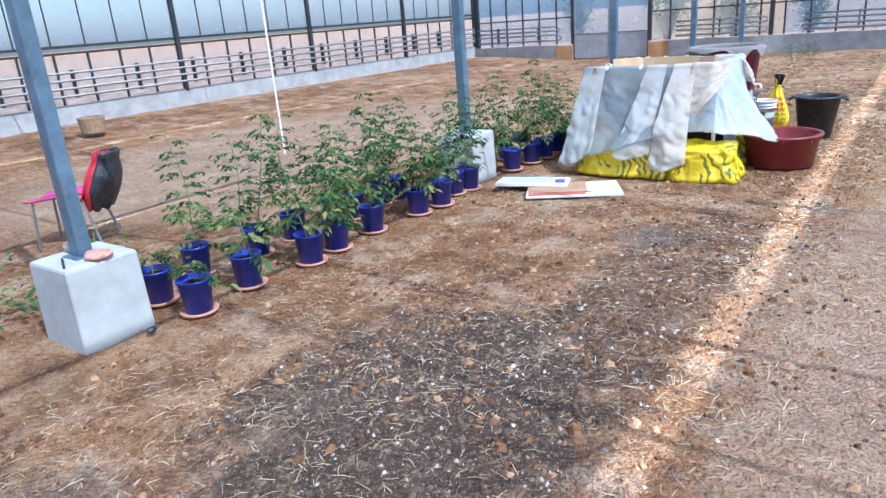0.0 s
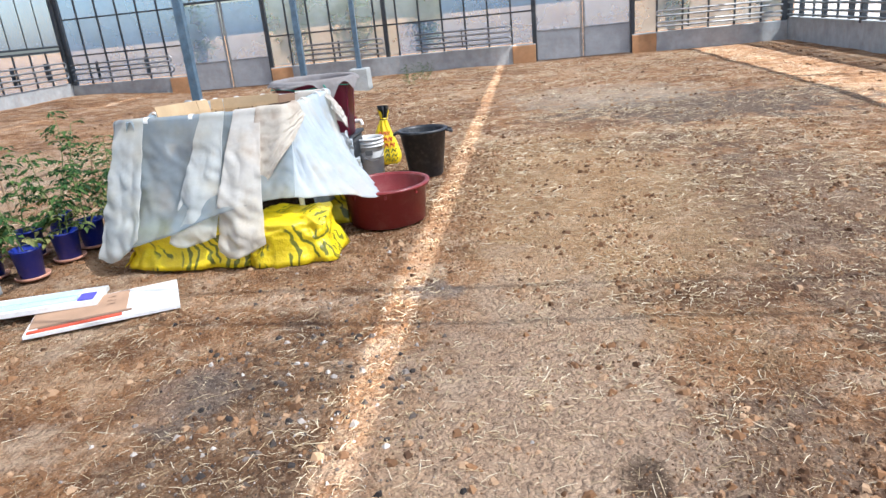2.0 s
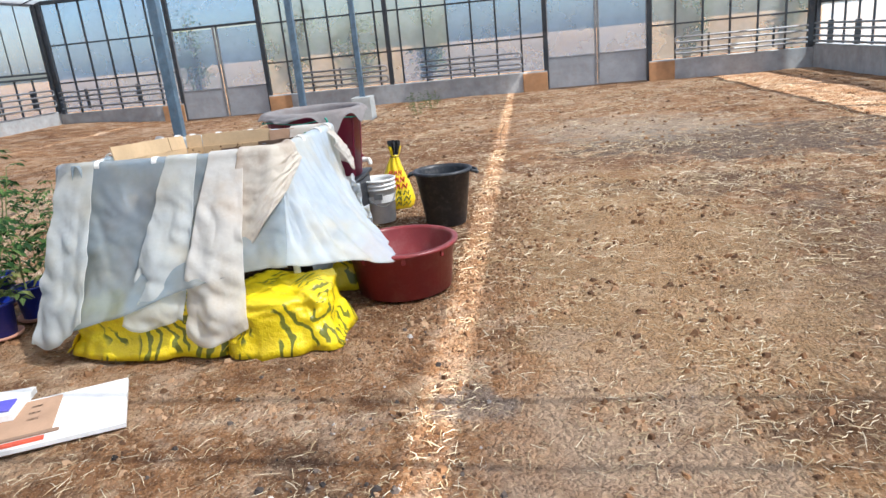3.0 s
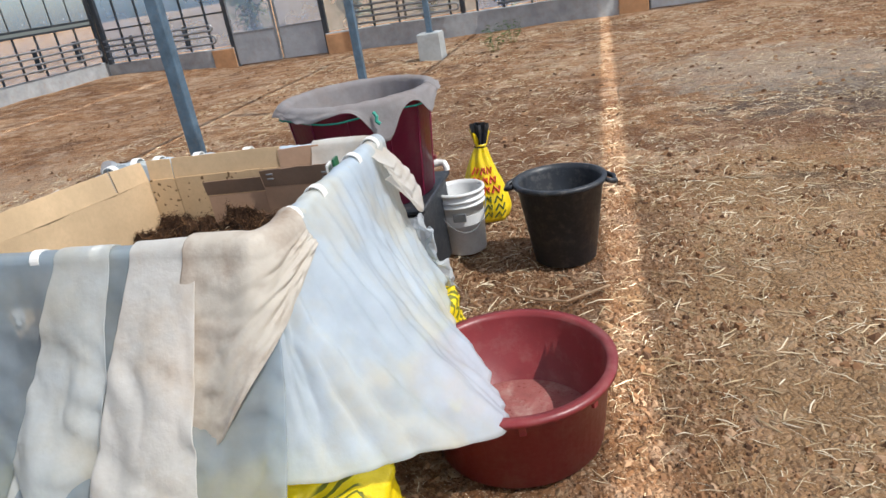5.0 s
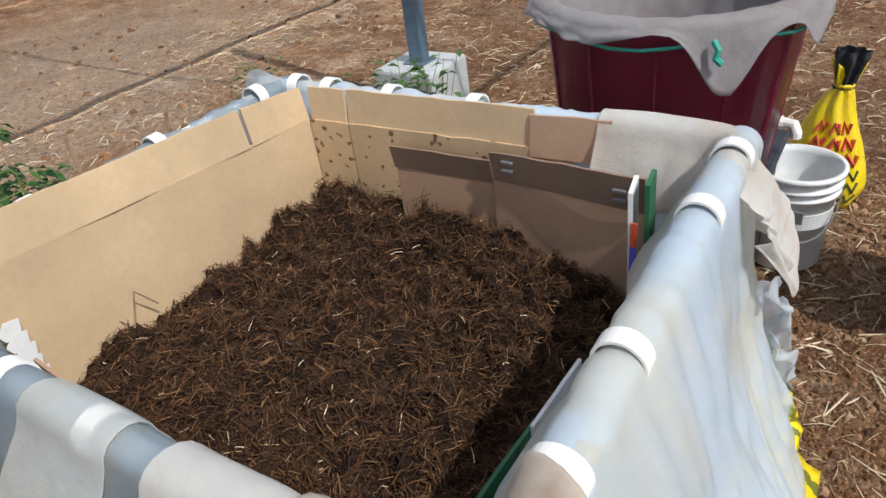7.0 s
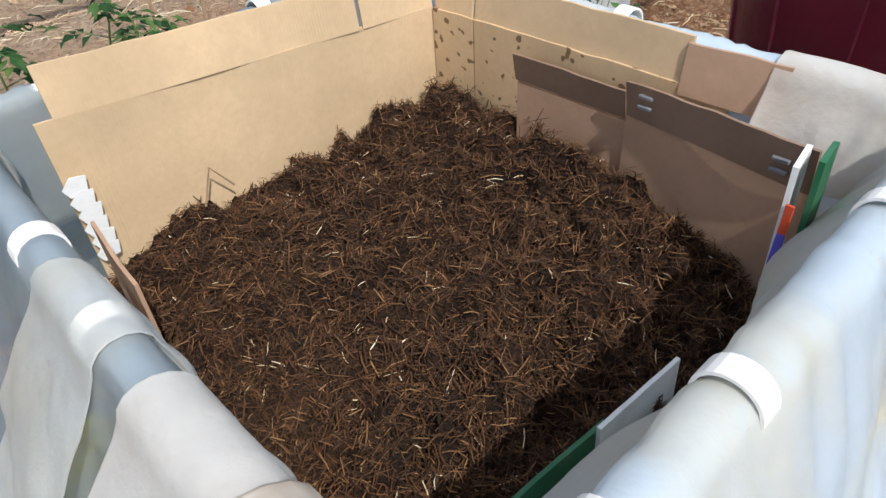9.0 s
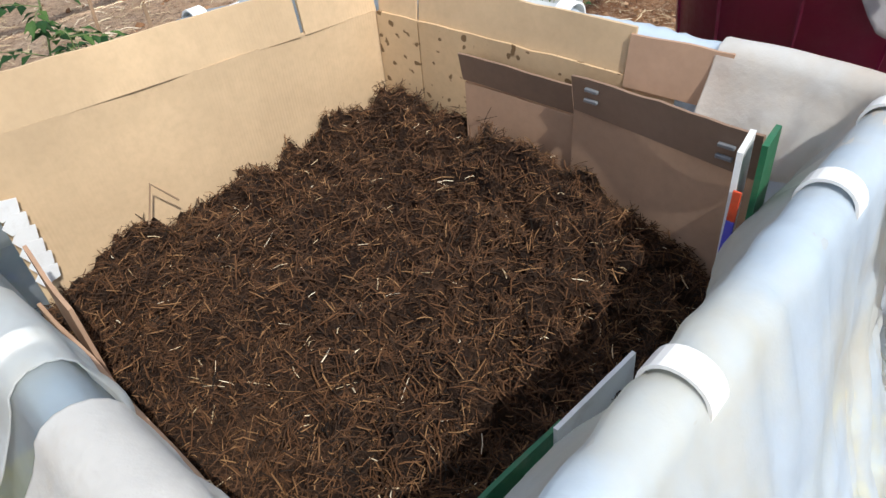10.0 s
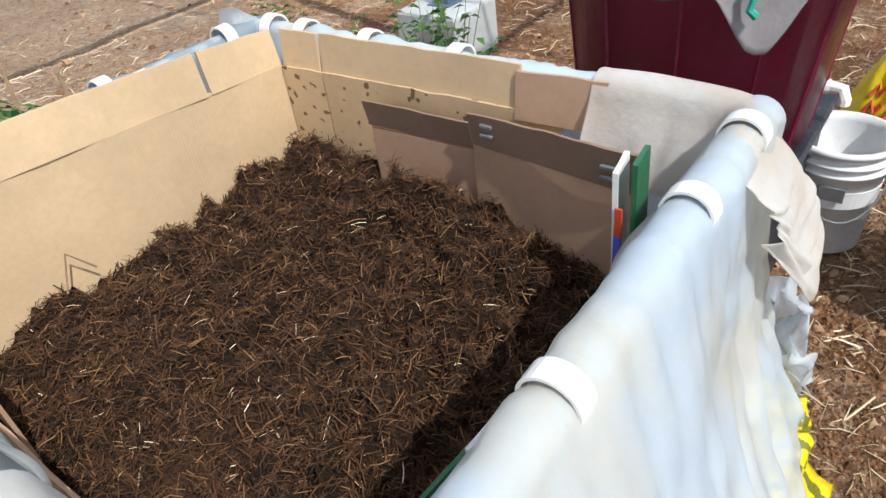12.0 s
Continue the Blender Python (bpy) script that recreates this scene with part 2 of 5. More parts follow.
M_WHITE = worn("white_printed_board", (0.8, 0.8, 0.78), 0.6, vary=0.06, scale=9.0, dirty=0.3)
M_PALEBLUE = worn("pale_blue_print", (0.5, 0.66, 0.82), 0.5, vary=0.15, scale=9.0)
M_INDIGO = worn("indigo_print", (0.1, 0.09, 0.5), 0.5, vary=0.15, scale=9.0)
M_GREEN = worn("green_print", (0.02, 0.13, 0.055), 0.5, vary=0.15, scale=9.0)
M_REDCLOTH = worn("red_plastic", (0.5, 0.015, 0.03), 0.4, vary=0.2, scale=9.0)
M_PINK = worn("magenta_plastic", (0.55, 0.03, 0.2), 0.4, vary=0.2, scale=9.0)
M_STONE = worn("stone", (0.4, 0.37, 0.34), 0.9, vary=0.2, scale=12.0, bump=0.4)
M_PINKSTONE = worn("pinkish_stone", (0.5, 0.28, 0.22), 0.9, vary=0.2, scale=12.0, bump=0.4)
M_STEM = worn("green_stem", (0.16, 0.22, 0.07), 0.6, vary=0.2, scale=20.0)
M_TWIG = worn("dry_twig", (0.3, 0.2, 0.12), 0.9, vary=0.3, scale=20.0)
M_STRAW = tinted("straw", ((0.0, (0.36, 0.26, 0.14)), (0.5, (0.6, 0.47, 0.29)), (1.0, (0.8, 0.7, 0.52))), 0.8)
M_CLOD = tinted("clods", ((0.0, (0.08, 0.043, 0.024)), (0.6, (0.25, 0.13, 0.062)), (1.0, (0.42, 0.28, 0.17))), 0.95)
M_ASH = tinted("dark_grit", ((0.0, (0.03, 0.026, 0.025)), (0.7, (0.14, 0.11, 0.09)), (1.0, (0.55, 0.5, 0.45))), 0.95)
M_FIBRE = tinted("compost_fibres", ((0.0, (0.012, 0.008, 0.005)), (0.55, (0.075, 0.036, 0.016)), (0.88, (0.12, 0.055, 0.022)), (1.0, (0.27, 0.15, 0.065))), 0.8)
M_LEAF = tinted("tomato_leaf", ((0.0, (0.015, 0.05, 0.015)), (0.6, (0.045, 0.12, 0.03)), (1.0, (0.14, 0.23, 0.06))), 0.55, 0.35)
M_LEAFPALE = tinted("pale_leaf", ((0.0, (0.1, 0.16, 0.05)), (0.6, (0.2, 0.26, 0.08)), (1.0, (0.42, 0.38, 0.16))), 0.6, 0.35)
M_WEED = tinted("weed_leaf", ((0.0, (0.02, 0.06, 0.02)), (1.0, (0.1, 0.2, 0.05))), 0.55, 0.3)
M_DARKLEAF = tinted("dark_broad_leaf", ((0.0, (0.01, 0.035, 0.02)), (1.0, (0.04, 0.1, 0.045))), 0.5, 0.2)
M_FLOWER = tinted("yellow_petals", ((0.0, (0.8, 0.55, 0.02)), (1.0, (0.9, 0.7, 0.05))), 0.6, 0.3)
M_BUSH = tinted("bush_leaf", ((0.0, (0.06, 0.1, 0.04)), (1.0, (0.16, 0.22, 0.09))), 0.6, 0.3)
M_TEAL = worn("teal_cord", (0.02, 0.3, 0.22), 0.6, vary=0.2, scale=30.0)


def compost_mat():
    n = Nodes("dark_compost")
    a, b, c3 = n.noise(7, 6, 0.7), n.noise(45, 6, 0.75), n.noise(160, 3, 0.6)
    c = n.ramp(n.math("ADD", n.math("MULTIPLY", a, 0.5), n.math("MULTIPLY", b, 0.5)),
               (0.36, (0.01, 0.006, 0.004)), (0.52, (0.042, 0.022, 0.012)), (0.66, (0.11, 0.056, 0.028)))
    c = n.mix(n.step(c3, 0.66, 0.85), c, (0.15, 0.085, 0.045))
    n.bump(n.math("ADD", b, n.math("MULTIPLY", c3, 0.6)), 0.9, 0.03)
    return n.done(c, 0.9, 0.0, 0.2)


M_COMPOST = compost_mat()
for m in bpy.data.materials:
    m.use_backface_culling = False


# ---- mesh helpers ----
def part(name, bm, material, parent=None, label="", smooth=False, loc=None):
    """Links a bmesh, or a mesh, as one object under a thing or a part."""
    if isinstance(bm, bmesh.types.BMesh):
        me = bpy.data.meshes.new(name)
        bmesh.ops.recalc_face_normals(bm, faces=bm.faces)
        bm.to_mesh(me)
        bm.free()
        me.materials.append(material)
        if smooth:
            me.shade_smooth()
    else:
        me = bm
    ob = new(name, me)
    ob.parent = parent
    if loc is not None:
        ob.matrix_basis = loc
    return tagged(ob, label)


def thing(name, m, label, category, group="", kind=""):
    ob = new(name)
    ob.empty_display_size = 0.1
    ob.matrix_basis = m
    return tagged(ob, label, category, group, kind)


def box(x0, x1, y0, y1, z0, z1, bevel=0.004, bm=None):
    bm = bm or bmesh.new()
    made = bmesh.ops.create_cube(bm, size=1)["verts"]
    for v in made:
        v.co = Vector(((x0 + x1) / 2 + v.co.x * (x1 - x0), (y0 + y1) / 2 + v.co.y * (y1 - y0), (z0 + z1) / 2 + v.co.z * (z1 - z0)))
    if bevel:
        edges = list({e for v in made for e in v.link_edges})
        bmesh.ops.bevel(bm, geom=edges, offset=bevel, segments=1, affect="EDGES")
    return bm


def loft(rings, closed=True, cap0=False, cap1=False, bm=None):
    """Joins rings of points, each a list of the same length, into a skin."""
    bm = bm or bmesh.new()
    vs = [[bm.verts.new(p) for p in r] for r in rings]
    n = len(vs[0])
    for a, b in zip(vs, vs[1:]):
        for i in range(n if closed else n - 1):
            j = (i + 1) % n
            bm.faces.new((a[i], a[j], b[j], b[i]))
    if cap0:
        bm.faces.new(vs[0][::-1])
    if cap1:
        bm.faces.new(vs[-1])
    return bm


def lathe(profile, sides=40, wob=0.0, bm=None):
    """Turns (radius, z) pairs about the z axis; the last and first rings are capped when their radius is small."""
    rings = []
    for k, (r, z) in enumerate(profile):
        rings.append([Vector((math.cos(a) * r, math.sin(a) * r, z)) * 1.0 + Vector((0, 0, wob * math.sin(2 * a + k * 0.1)))
                      for a in (2 * math.pi * i / sides for i in range(sides))])
    return loft(rings, True, profile[0][0] < 0.3, profile[-1][0] < 0.3, bm)


def tube(points, r, sides=8, bm=None, taper=1.0):
    """A round bar along a line of points."""
    pts = [Vector(p) for p in points]
    rings = []
    side = None
    for i, p in enumerate(pts):
        d = (pts[min(i + 1, len(pts) - 1)] - pts[max(i - 1, 0)]).normalized()
        if side is None:
            side = d.orthogonal().normalized()
        side = (side - d * side.dot(d)).normalized()
        up = d.cross(side)
        rr = r * (1 + (taper - 1) * i / max(1, len(pts) - 1))
        rings.append([p + (side * math.cos(a) + up * math.sin(a)) * rr for a in (2 * math.pi * k / sides for k in range(sides))])
    return loft(rings, True, True, True, bm)


def sheet(f, nu, nv):
    """A surface from f(u, v) for u and v from 0 to 1."""
    return loft([[f(i / nu, j / nv) for i in range(nu + 1)] for j in range(nv + 1)], False)


def thick(ob, t):
    m = ob.modifiers.new("thickness", "SOLIDIFY")
    m.thickness, m.offset = t, 0
    return ob


def wob(x, y=0.0, z=0.0, s=1.0):
    return noise.noise(Vector((x * s, y * s, z * s)))


def lerp(stops, u):
    """Piecewise linear value from (u, value) pairs."""
    for (a, p), (b, q) in zip(stops, stops[1:]):
        if u <= b:
            k = 0 if b == a else max(0.0, (u - a) / (b - a))
            return p + (q - p) * k
    return stops[-1][1]


def raw(name, verts, faces, material, label, category, kind="stuff", parent=None):
    me = bpy.data.meshes.new(name)
    me.from_pydata(verts, [], faces)
    me.materials.append(material)
    ob = new(name, me)
    ob.parent = parent
    return tagged(ob, label, category, "", kind)


# ---- ground ----
def bank(x, y):
    """Height of the ground: soft hummocks, a bank along the western wall."""
    far = min(1.0, max(0.0, (abs(x + 3) - 14) / 4)) + min(1.0, max(0.0, (y - 22) / 4)) + min(1.0, max(0.0, (-6 - y) / 4))
    h = 0.022 * noise.fractal(Vector((x * 0.9, y * 0.9, 0)), 1.0, 2.0, 4) + 0.011 * wob(x, y, 3, 9) + 0.007 * wob(x, y, 5, 19)
    h += 0.2 * max(0.0, min(1.0, (-9.6 - x) / 3.0)) * (1 - min(1.0, far))
    return h * (1 - 0.8 * min(1.0, far)) - 0.012


def axis(stops):
    out = []
    for (a, step), (b, _) in zip(stops, stops[1:]):
        k = max(1, round((b - a) / step))
        out += [a + (b - a) * i / k for i in range(k)]
    return out + [stops[-1][0]]


gx = axis([(-400, 80), (-80, 12), (-20, 1.0), (-13, 0.25), (-4.2, 0.032), (2.6, 0.12), (7.5, 1.0), (20, 12), (80, 80), (400, 1)])
gy = axis([(-400, 80), (-80, 12), (-8, 1.0), (-1, 0.12), (0.4, 0.032), (10, 0.12), (21, 1.0), (34, 12), (94, 80), (400, 1)])
gv = [(x, y, bank(x, y)) for y in gy for x in gx]
nx = len(gx)
gf = [(j * nx + i, j * nx + i + 1, (j + 1) * nx + i + 1, (j + 1) * nx + i) for j in range(len(gy) - 1) for i in range(nx - 1)]
ground = raw("ground", gv, gf, M_SOIL, "dry orange-brown bare earth with dark humus patches and straw", "ground", "structure")
ground.data.shade_smooth()

# ---- greenhouse shell ----
WX, EX, SY, NY, EAVE, RIDGE = -13.3, 6.6, -5.0, 20.9, 3.4, 4.8
PITCH = 3.95


def bars(name, parent, places, size, material, vertical=True):
    """Alike bars that share one mesh."""
    me = None
    for p in places:
        if me is None:
            ob = part(name, box(-size[0] / 2, size[0] / 2, -size[1] / 2, size[1] / 2, 0, size[2], 0.003), material, parent, loc=Matrix.Translation(p))
            me = ob.data
        else:
            ob = part(name, me, None, parent, loc=Matrix.Translation(p))


def side_wall(name, x, label, upper_open):
    w = thing(name, Matrix.Translation((x, 0, 0)), label, "wall", "", "structure")
    s = 1 if x > 0 else -1
    part("curb", box(min(0, s * 0.2), max(0, s * 0.2), SY, NY + 0.2, -0.2, 0.55, 0.012), M_CONCRETE, w, "weathered grey concrete curb")
    n = int((NY - SY) / (PITCH / 6))
    ys = [NY - (i + 1) * PITCH / 6 for i in range(n)]
    bars("mullion", w, [(s * 0.1, y, 0.55) for y in ys], (0.04, 0.04, 0.93), M_FRAME)
    bars("upper_mullion", w, [(s * 0.1, y, 1.6) for y in ys], (0.025, 0.025, 1.75), M_FRAME)
    bars("wall_post", w, [(s * 0.04, NY - i * PITCH, 0.5) for i in range(7)], (0.09, 0.09, 2.9), M_FRAME)
    for z, t in ((1.46, 0.05), (1.58, 0.05), (3.35, 0.1)):
        part("beam", box(s * 0.1 - 0.05, s * 0.1 + 0.05, SY, NY, z, z + t), M_FRAME, w)
    lower = box(-0.003, 0.003, 0.02, PITCH / 6 - 0.02, 0.56, 1.45, 0)
    first = part("pane", lower, M_WALLFILM, w, loc=Matrix.Translation((s * 0.12, ys[0], 0)))
    for y in ys[1:]:
        part("pane", first.data, None, w, loc=Matrix.Translation((s * 0.12, y, 0)))
    if not upper_open:
        up = part("upper_pane", box(-0.003, 0.003, 0.02, PITCH / 6 - 0.02, 1.64, 3.34, 0), M_WALLFILM, w, loc=Matrix.Translation((s * 0.12, ys[0], 0)))
        for y in ys[1:]:
            part("upper_pane", up.data, None, w, loc=Matrix.Translation((s * 0.12, y, 0)))
    return w


side_wall("wall_west", WX, "translucent white film wall on a concrete curb", False)
side_wall("wall_east", EX, "translucent film wall with open upper vent", True)

north = thing("wall_north", Matrix.Translation((0, NY, 0)), "film and glass end wall on a concrete curb", "wall", "", "structure")
DOORS = ((-9.6, -7.15), (0.25, 2.75))
for a, b in ((WX, -9.6), (-7.15, 0.25), (2.75, EX)):
    part("curb", box(a, b, 0, 0.2, -0.2, 0.47, 0.012), M_CONCRETE, north, "grey concrete curb with earth stains")
    k = max(1, round((b - a) / 0.62))
    xs = [a + (b - a) * i / k for i in range(k + 1)]
    bars("mullion", north, [(x, 0.1, 0.47) for x in xs], (0.045, 0.045, 3.0), M_FRAME)
    pw = (b - a) / k
    for z0, z1 in ((0.5, 1.28), (1.32, 2.28), (2.32, 3.36)):
        clear = a < -7.1 < b and a > -8
        for i in range(k):
            mat = M_BLUEFILM
            if clear and (i < 6 or z0 > 1.0 and i < 8):
                mat = M_GLASS
            elif a > 2:
                mat = M_GLASS if z0 > 0.4 else M_BLUEFILM
            part("pane", box(a + i * pw + 0.018, a + (i + 1) * pw - 0.018, 0.118, 0.124, z0, z1, 0), mat, north)
        part("transom", box(a, b, 0.08, 0.12, z1, z1 + 0.04), M_FRAME, north)
for x in (-9.72, -7.03, 0.13, 2.87):
    part("jamb_block", box(x - 0.5 if x in (-9.72, 0.13) else x - 0.12, x + 0.12 if x in (-9.72, 0.13) else x + 0.5, -0.03, 0.003, -0.1, 0.44, 0.012), M_ORANGE, north, "orange earth-stained concrete")
bars("frame_post", north, [(x, 0.06, 0.0) for x in (WX + 0.1, -9.62, -7.13, -3.77, 0.23, 2.77, EX - 0.1)], (0.11, 0.1, 3.4), M_FRAME)
part("gable_beam", box(WX, EX, 0.05, 0.13, 3.36, 3.46), M_FRAME, north)
for c, half, top in ((-8.5, 4.75, -8.5), (1.45, 5.15, 0.0)):
    bm = bmesh.new()
    for y in (0.1, 0.108):
        bm.faces.new([bm.verts.new(p) for p in ((c - half, y, EAVE), (c + half, y, EAVE), (top, y, RIDGE))])
    part("gable_film", bm, M_WALLFILM, north)
for i, (a, b) in enumerate(DOORS):
    d = thing("door_%d" % (i + 1), Matrix.Translation((a, NY, 0)), "closed double sliding door, grey sheet below blue film", "door", "double doors", "structure")
    w = (b - a) / 2
    for k in range(2):
        y = 0.03 + 0.05 * k
        leaf = part("leaf", box(k * w + 0.01, (k + 1) * w - 0.01, y, y + 0.02, 0.02, 0.76, 0.003), M_DOOR, d, "dull grey sheet panel")
        part("film_panel", box(k * w + 0.04, (k + 1) * w - 0.04, y + 0.008, y + 0.014, 0.78, 2.3, 0), M_BLUEFILM, leaf, "bluish translucent film")
        for x in (k * w + 0.01, (k + 1) * w - 0.06):
            part("stile", box(x, x + 0.05, y - 0.012, y + 0.032, 0.02, 2.35, 0.004), M_PIPE, leaf)
        part("rail", box(k * w + 0.06, (k + 1) * w - 0.06, y - 0.006, y + 0.028, 0.745, 0.785, 0.003), M_PIPE, leaf)
    part("overlight", box(0, b - a, 0.1, 0.106, 2.4, 3.36, 0), M_BLUEFILM, d)
    part("head", box(0, b - a, 0.02, 0.12, 2.34, 2.4), M_FRAME, d)

south = thing("wall_south", Matrix.Translation((0, SY, 0)), "plain translucent film end wall", "wall", "", "structure")
part("curb", box(WX, EX, -0.2, 0, -0.2, 0.5, 0.01), M_CONCRETE, south)
part("film_panel", box(WX, EX, -0.1, -0.094, 0.5, 3.4, 0), M_WALLFILM, south)
bars("frame_post", south, [(WX + 0.2 + i * 1.93, -0.05, 0.0) for i in range(11)], (0.08, 0.08, 3.4), M_FRAME)

# Roof: two spans of film with narrow open joints along the slopes
roof = thing("ceiling", Matrix.Identity(4), "translucent film greenhouse roof on steel rafters", "ceiling", "", "structure")


def slope(x0, z0, x1, z1, gaps):
    """Film strips between the gaps, which run along the house."""
    cuts = [x0] + [g for gap in gaps for g in gap] + [x1]
    for a, b in zip(cuts[::2], cuts[1::2]):
        za, zb = (z0 + (z1 - z0) * (q - x0) / (x1 - x0) for q in (a, b))
        bm = bmesh.new()
        bm.faces.new([bm.verts.new(p) for p in ((a, SY, za), (b, SY, zb), (b, NY + 0.1, zb), (a, NY + 0.1, za))])
        part("roof_film", bm, M_ROOF, roof)


slope(WX, EAVE, -8.5, RIDGE, ((-10.22, -10.12),))
slope(-8.5, RIDGE, -3.75, EAVE, ((-7.495, -7.405),))
slope(-3.75, EAVE, 0.0, RIDGE, ((-3.67, -3.61),))
slope(0.0, RIDGE, EX, EAVE, ((2.41, 2.565),))
part("gutter", box(-3.8, -3.74, SY, NY, 3.32, 3.42, 0.01), M_STEEL, roof)
for x, z in ((-8.5, RIDGE), (0.0, RIDGE)):
    part("ridge_beam", box(x - 0.02, x + 0.02, SY, NY, z - 0.04, z), M_FRAME, roof)
for y in (1.3, 2.15, 4.3, 4.75, 8.8, 12.6, 16.6, 20.4, -2.9):
    for (x0, z0), (x1, z1) in (((WX, EAVE), (-8.5, RIDGE)), ((-8.5, RIDGE), (-3.75, EAVE)), ((-3.75, EAVE), (0.0, RIDGE)), ((0.0, RIDGE), (EX, EAVE))):
        part("rafter", tube([(x0, y, z0 - 0.05), (x1, y, z1 - 0.05)], 0.015, 6), M_FRAME, roof)

# ---- steel posts on concrete footings ----
first = None
for i in range(5):
    y = 1.6 + i * 3.97
    if first is None:
        post = thing("support_post", Matrix.Translation((-3.77, y, 0)), "blue-grey painted steel post on a square concrete footing", "post", "row of posts")
        bm = loft([[Vector((sx * h, sy * h, z)) for sx, sy in ((-1, -1), (1, -1), (1, 1), (-1, 1))] for h, z in ((0.215, -0.1), (0.205, 0.455), (0.195, 0.465))], True, True, True)
        bmesh.ops.bevel(bm, geom=list(bm.edges), offset=0.008, segments=1, affect="EDGES")
        part("footing", bm, M_BLOCK, post, "pale concrete block with chipped edges")
        part("shaft", box(-0.05, 0.05, -0.04, 0.04, 0.46, 3.32, 0.006), M_STEEL, post, "blue-grey steel box section")
        part("base_plate", box(-0.075, 0.075, -0.075, 0.075, 0.464, 0.474, 0.002), M_STEEL, post)
        first = post
    else:
        copy_thing(first, Matrix.Translation((-3.77, y, -0.2 if i in (2, 3) else 0)))

# ---- heating pipes along the walls ----
def pipe_run(m, length, heights, name_label, bends=True):
    t = thing("heating_pipe", m, name_label, "pipe", "wall heating pipes")
    for z0, z1 in zip(heights[::2], heights[1::2]):
        r = (z1 - z0) / 2
        line = [(0, 0, z0), (length, 0, z0)]
        line += [(length + r * math.sin(a), 0, z0 + r - r * math.cos(a)) for a in (math.pi * k / 8 for k in range(1, 8))]
        line += [(length, 0, z1), (0, 0, z1)]
        part("pipe", tube(line, 0.024, 8), M_PIPE, t, smooth=True)
    k = int(length / 1.3)
    for i in range(k):
        x = (i + 0.5) * length / k
        part("bracket", box(x - 0.012, x + 0.012, 0.02, 0.14, heights[0] - 0.05, heights[-1] + 0.05, 0.002), M_FRAME, t)
    return t


PL = "weathered steel heating pipes looped along the wall"
pipe_run(Matrix.Translation((WX + 0.2, NY - 0.12, 0)), 3.05, (0.62, 0.8, 0.92, 1.05), PL)
pipe_run(Matrix.Translation((-6.3, NY - 0.12, 0)), 2.4, (0.58, 0.72, 0.84, 0.97), PL)
pipe_run(Matrix.Translation((-2.95, NY - 0.12, 0)), 2.5, (0.58, 0.7, 0.84, 0.97), PL)
pipe_run(pose(EX - 0.2, NY - 0.12, 0, 0, 0, 0) @ Matrix.Diagonal((-1, 1, 1, 1)), 3.0, (0.6, 0.7, 0.86, 0.98), PL)
pipe_run(pose(WX + 0.12, SY + 0.3, 0, 0, 0, 90), 25.3, (0.72, 0.86, 1.0, 1.14), PL)
pipe_run(pose(EX - 0.12, NY - 0.3, 0, 0, 0, -90), 25.3, (0.62, 0.74, 0.9, 1.02), PL)

# ---- compost bin: pipe frame, liners, drapes ----
BX0, BX1, BY0, BY1, RIM = -2.73, -1.585, 6.46, 7.46, 0.965
bin_ob = thing("compost_bin", Matrix.Translation((0, 0, 0)), "white pipe-framed compost bin draped with milky plastic sheets", "compost bin")
frame_line = [(BX0, BY0, RIM), (BX1, BY0, RIM), (BX1, BY1, RIM), (BX0, BY1, RIM)]
for a, b in zip(frame_line, frame_line[1:] + frame_line[:1]):
    part("top_pipe", tube([a, b], 0.019, 12), M_PVC, bin_ob, "white plastic pipe", smooth=True)
for x, y, z in frame_line:
    part("corner_post", tube([(x, y, 0.0), (x, y, z)], 0.019, 12), M_PVC, bin_ob, "white plastic pipe", smooth=True)


def drape(fx0, fx1, along, inner, outer, over=0.024, seed=0.0, fold=0.03, sag=0.0, freq=4.0, bulge=0.03, lump=0.01, pk=0.004):
    """A sheet hung over a top pipe. along: 'x' or 'y'; inner and outer: functions of u giving (offset from the pipe, height) of the two hems; outwards is positive."""
    def f(u, v):
        q = fx0 + (fx1 - fx0) * u
        ui, zi = inner(u)
        uo, zo = outer(u)
        wave = fold * (1.3 * wob(q * freq, seed, v * 1.2) + 0.5 * abs(wob(q * freq * 2.3 + 2 * v, seed + 5, v * 3)) + 0.35 * wob(q * freq * 4, seed, v * 7))
        top = RIM + over + lump * (wob(q * 9, seed + 9) + 0.6 * wob(q * 23, seed + 4)) - sag * math.sin(math.pi * u)
        if v < 0.3:
            k = v / 0.3
            o = ui + (-over - ui) * k ** 1.5
            z = zi + (top - 0.02 - zi) * k
            o += wave * (1 - k) * 0.8 - bulge * math.sin(math.pi * min(1.0, k * 1.15)) * (0.6 + 0.8 * abs(wob(q * 7, seed, 3)))
        elif v < 0.42:
            a = math.pi * (v - 0.3) / 0.12
            o, z = -over * math.cos(a), top - 0.02 + 0.02 * math.sin(a) + 0.006 * wob(q * 30, v * 9, seed)
        else:
            k = (v - 0.42) / 0.58
            o = over + (uo - over) * k ** 1.1 + wave * min(1.0, 2.2 * k) * 1.2 * min(1.0, ((top - zo) / 0.45) ** 1.5)
            z = top - 0.02 + (zo - top + 0.02) * k + 0.012 * wob(q * 5, seed, k * 6) * k * min(1.0, (top - zo) / 0.4)
        c = pk * (wob(q * 24, v * 6, seed) + 0.6 * wob(q * 55, v * 13, seed + 3))
        return o + c, q, z + c * 0.7
    return f


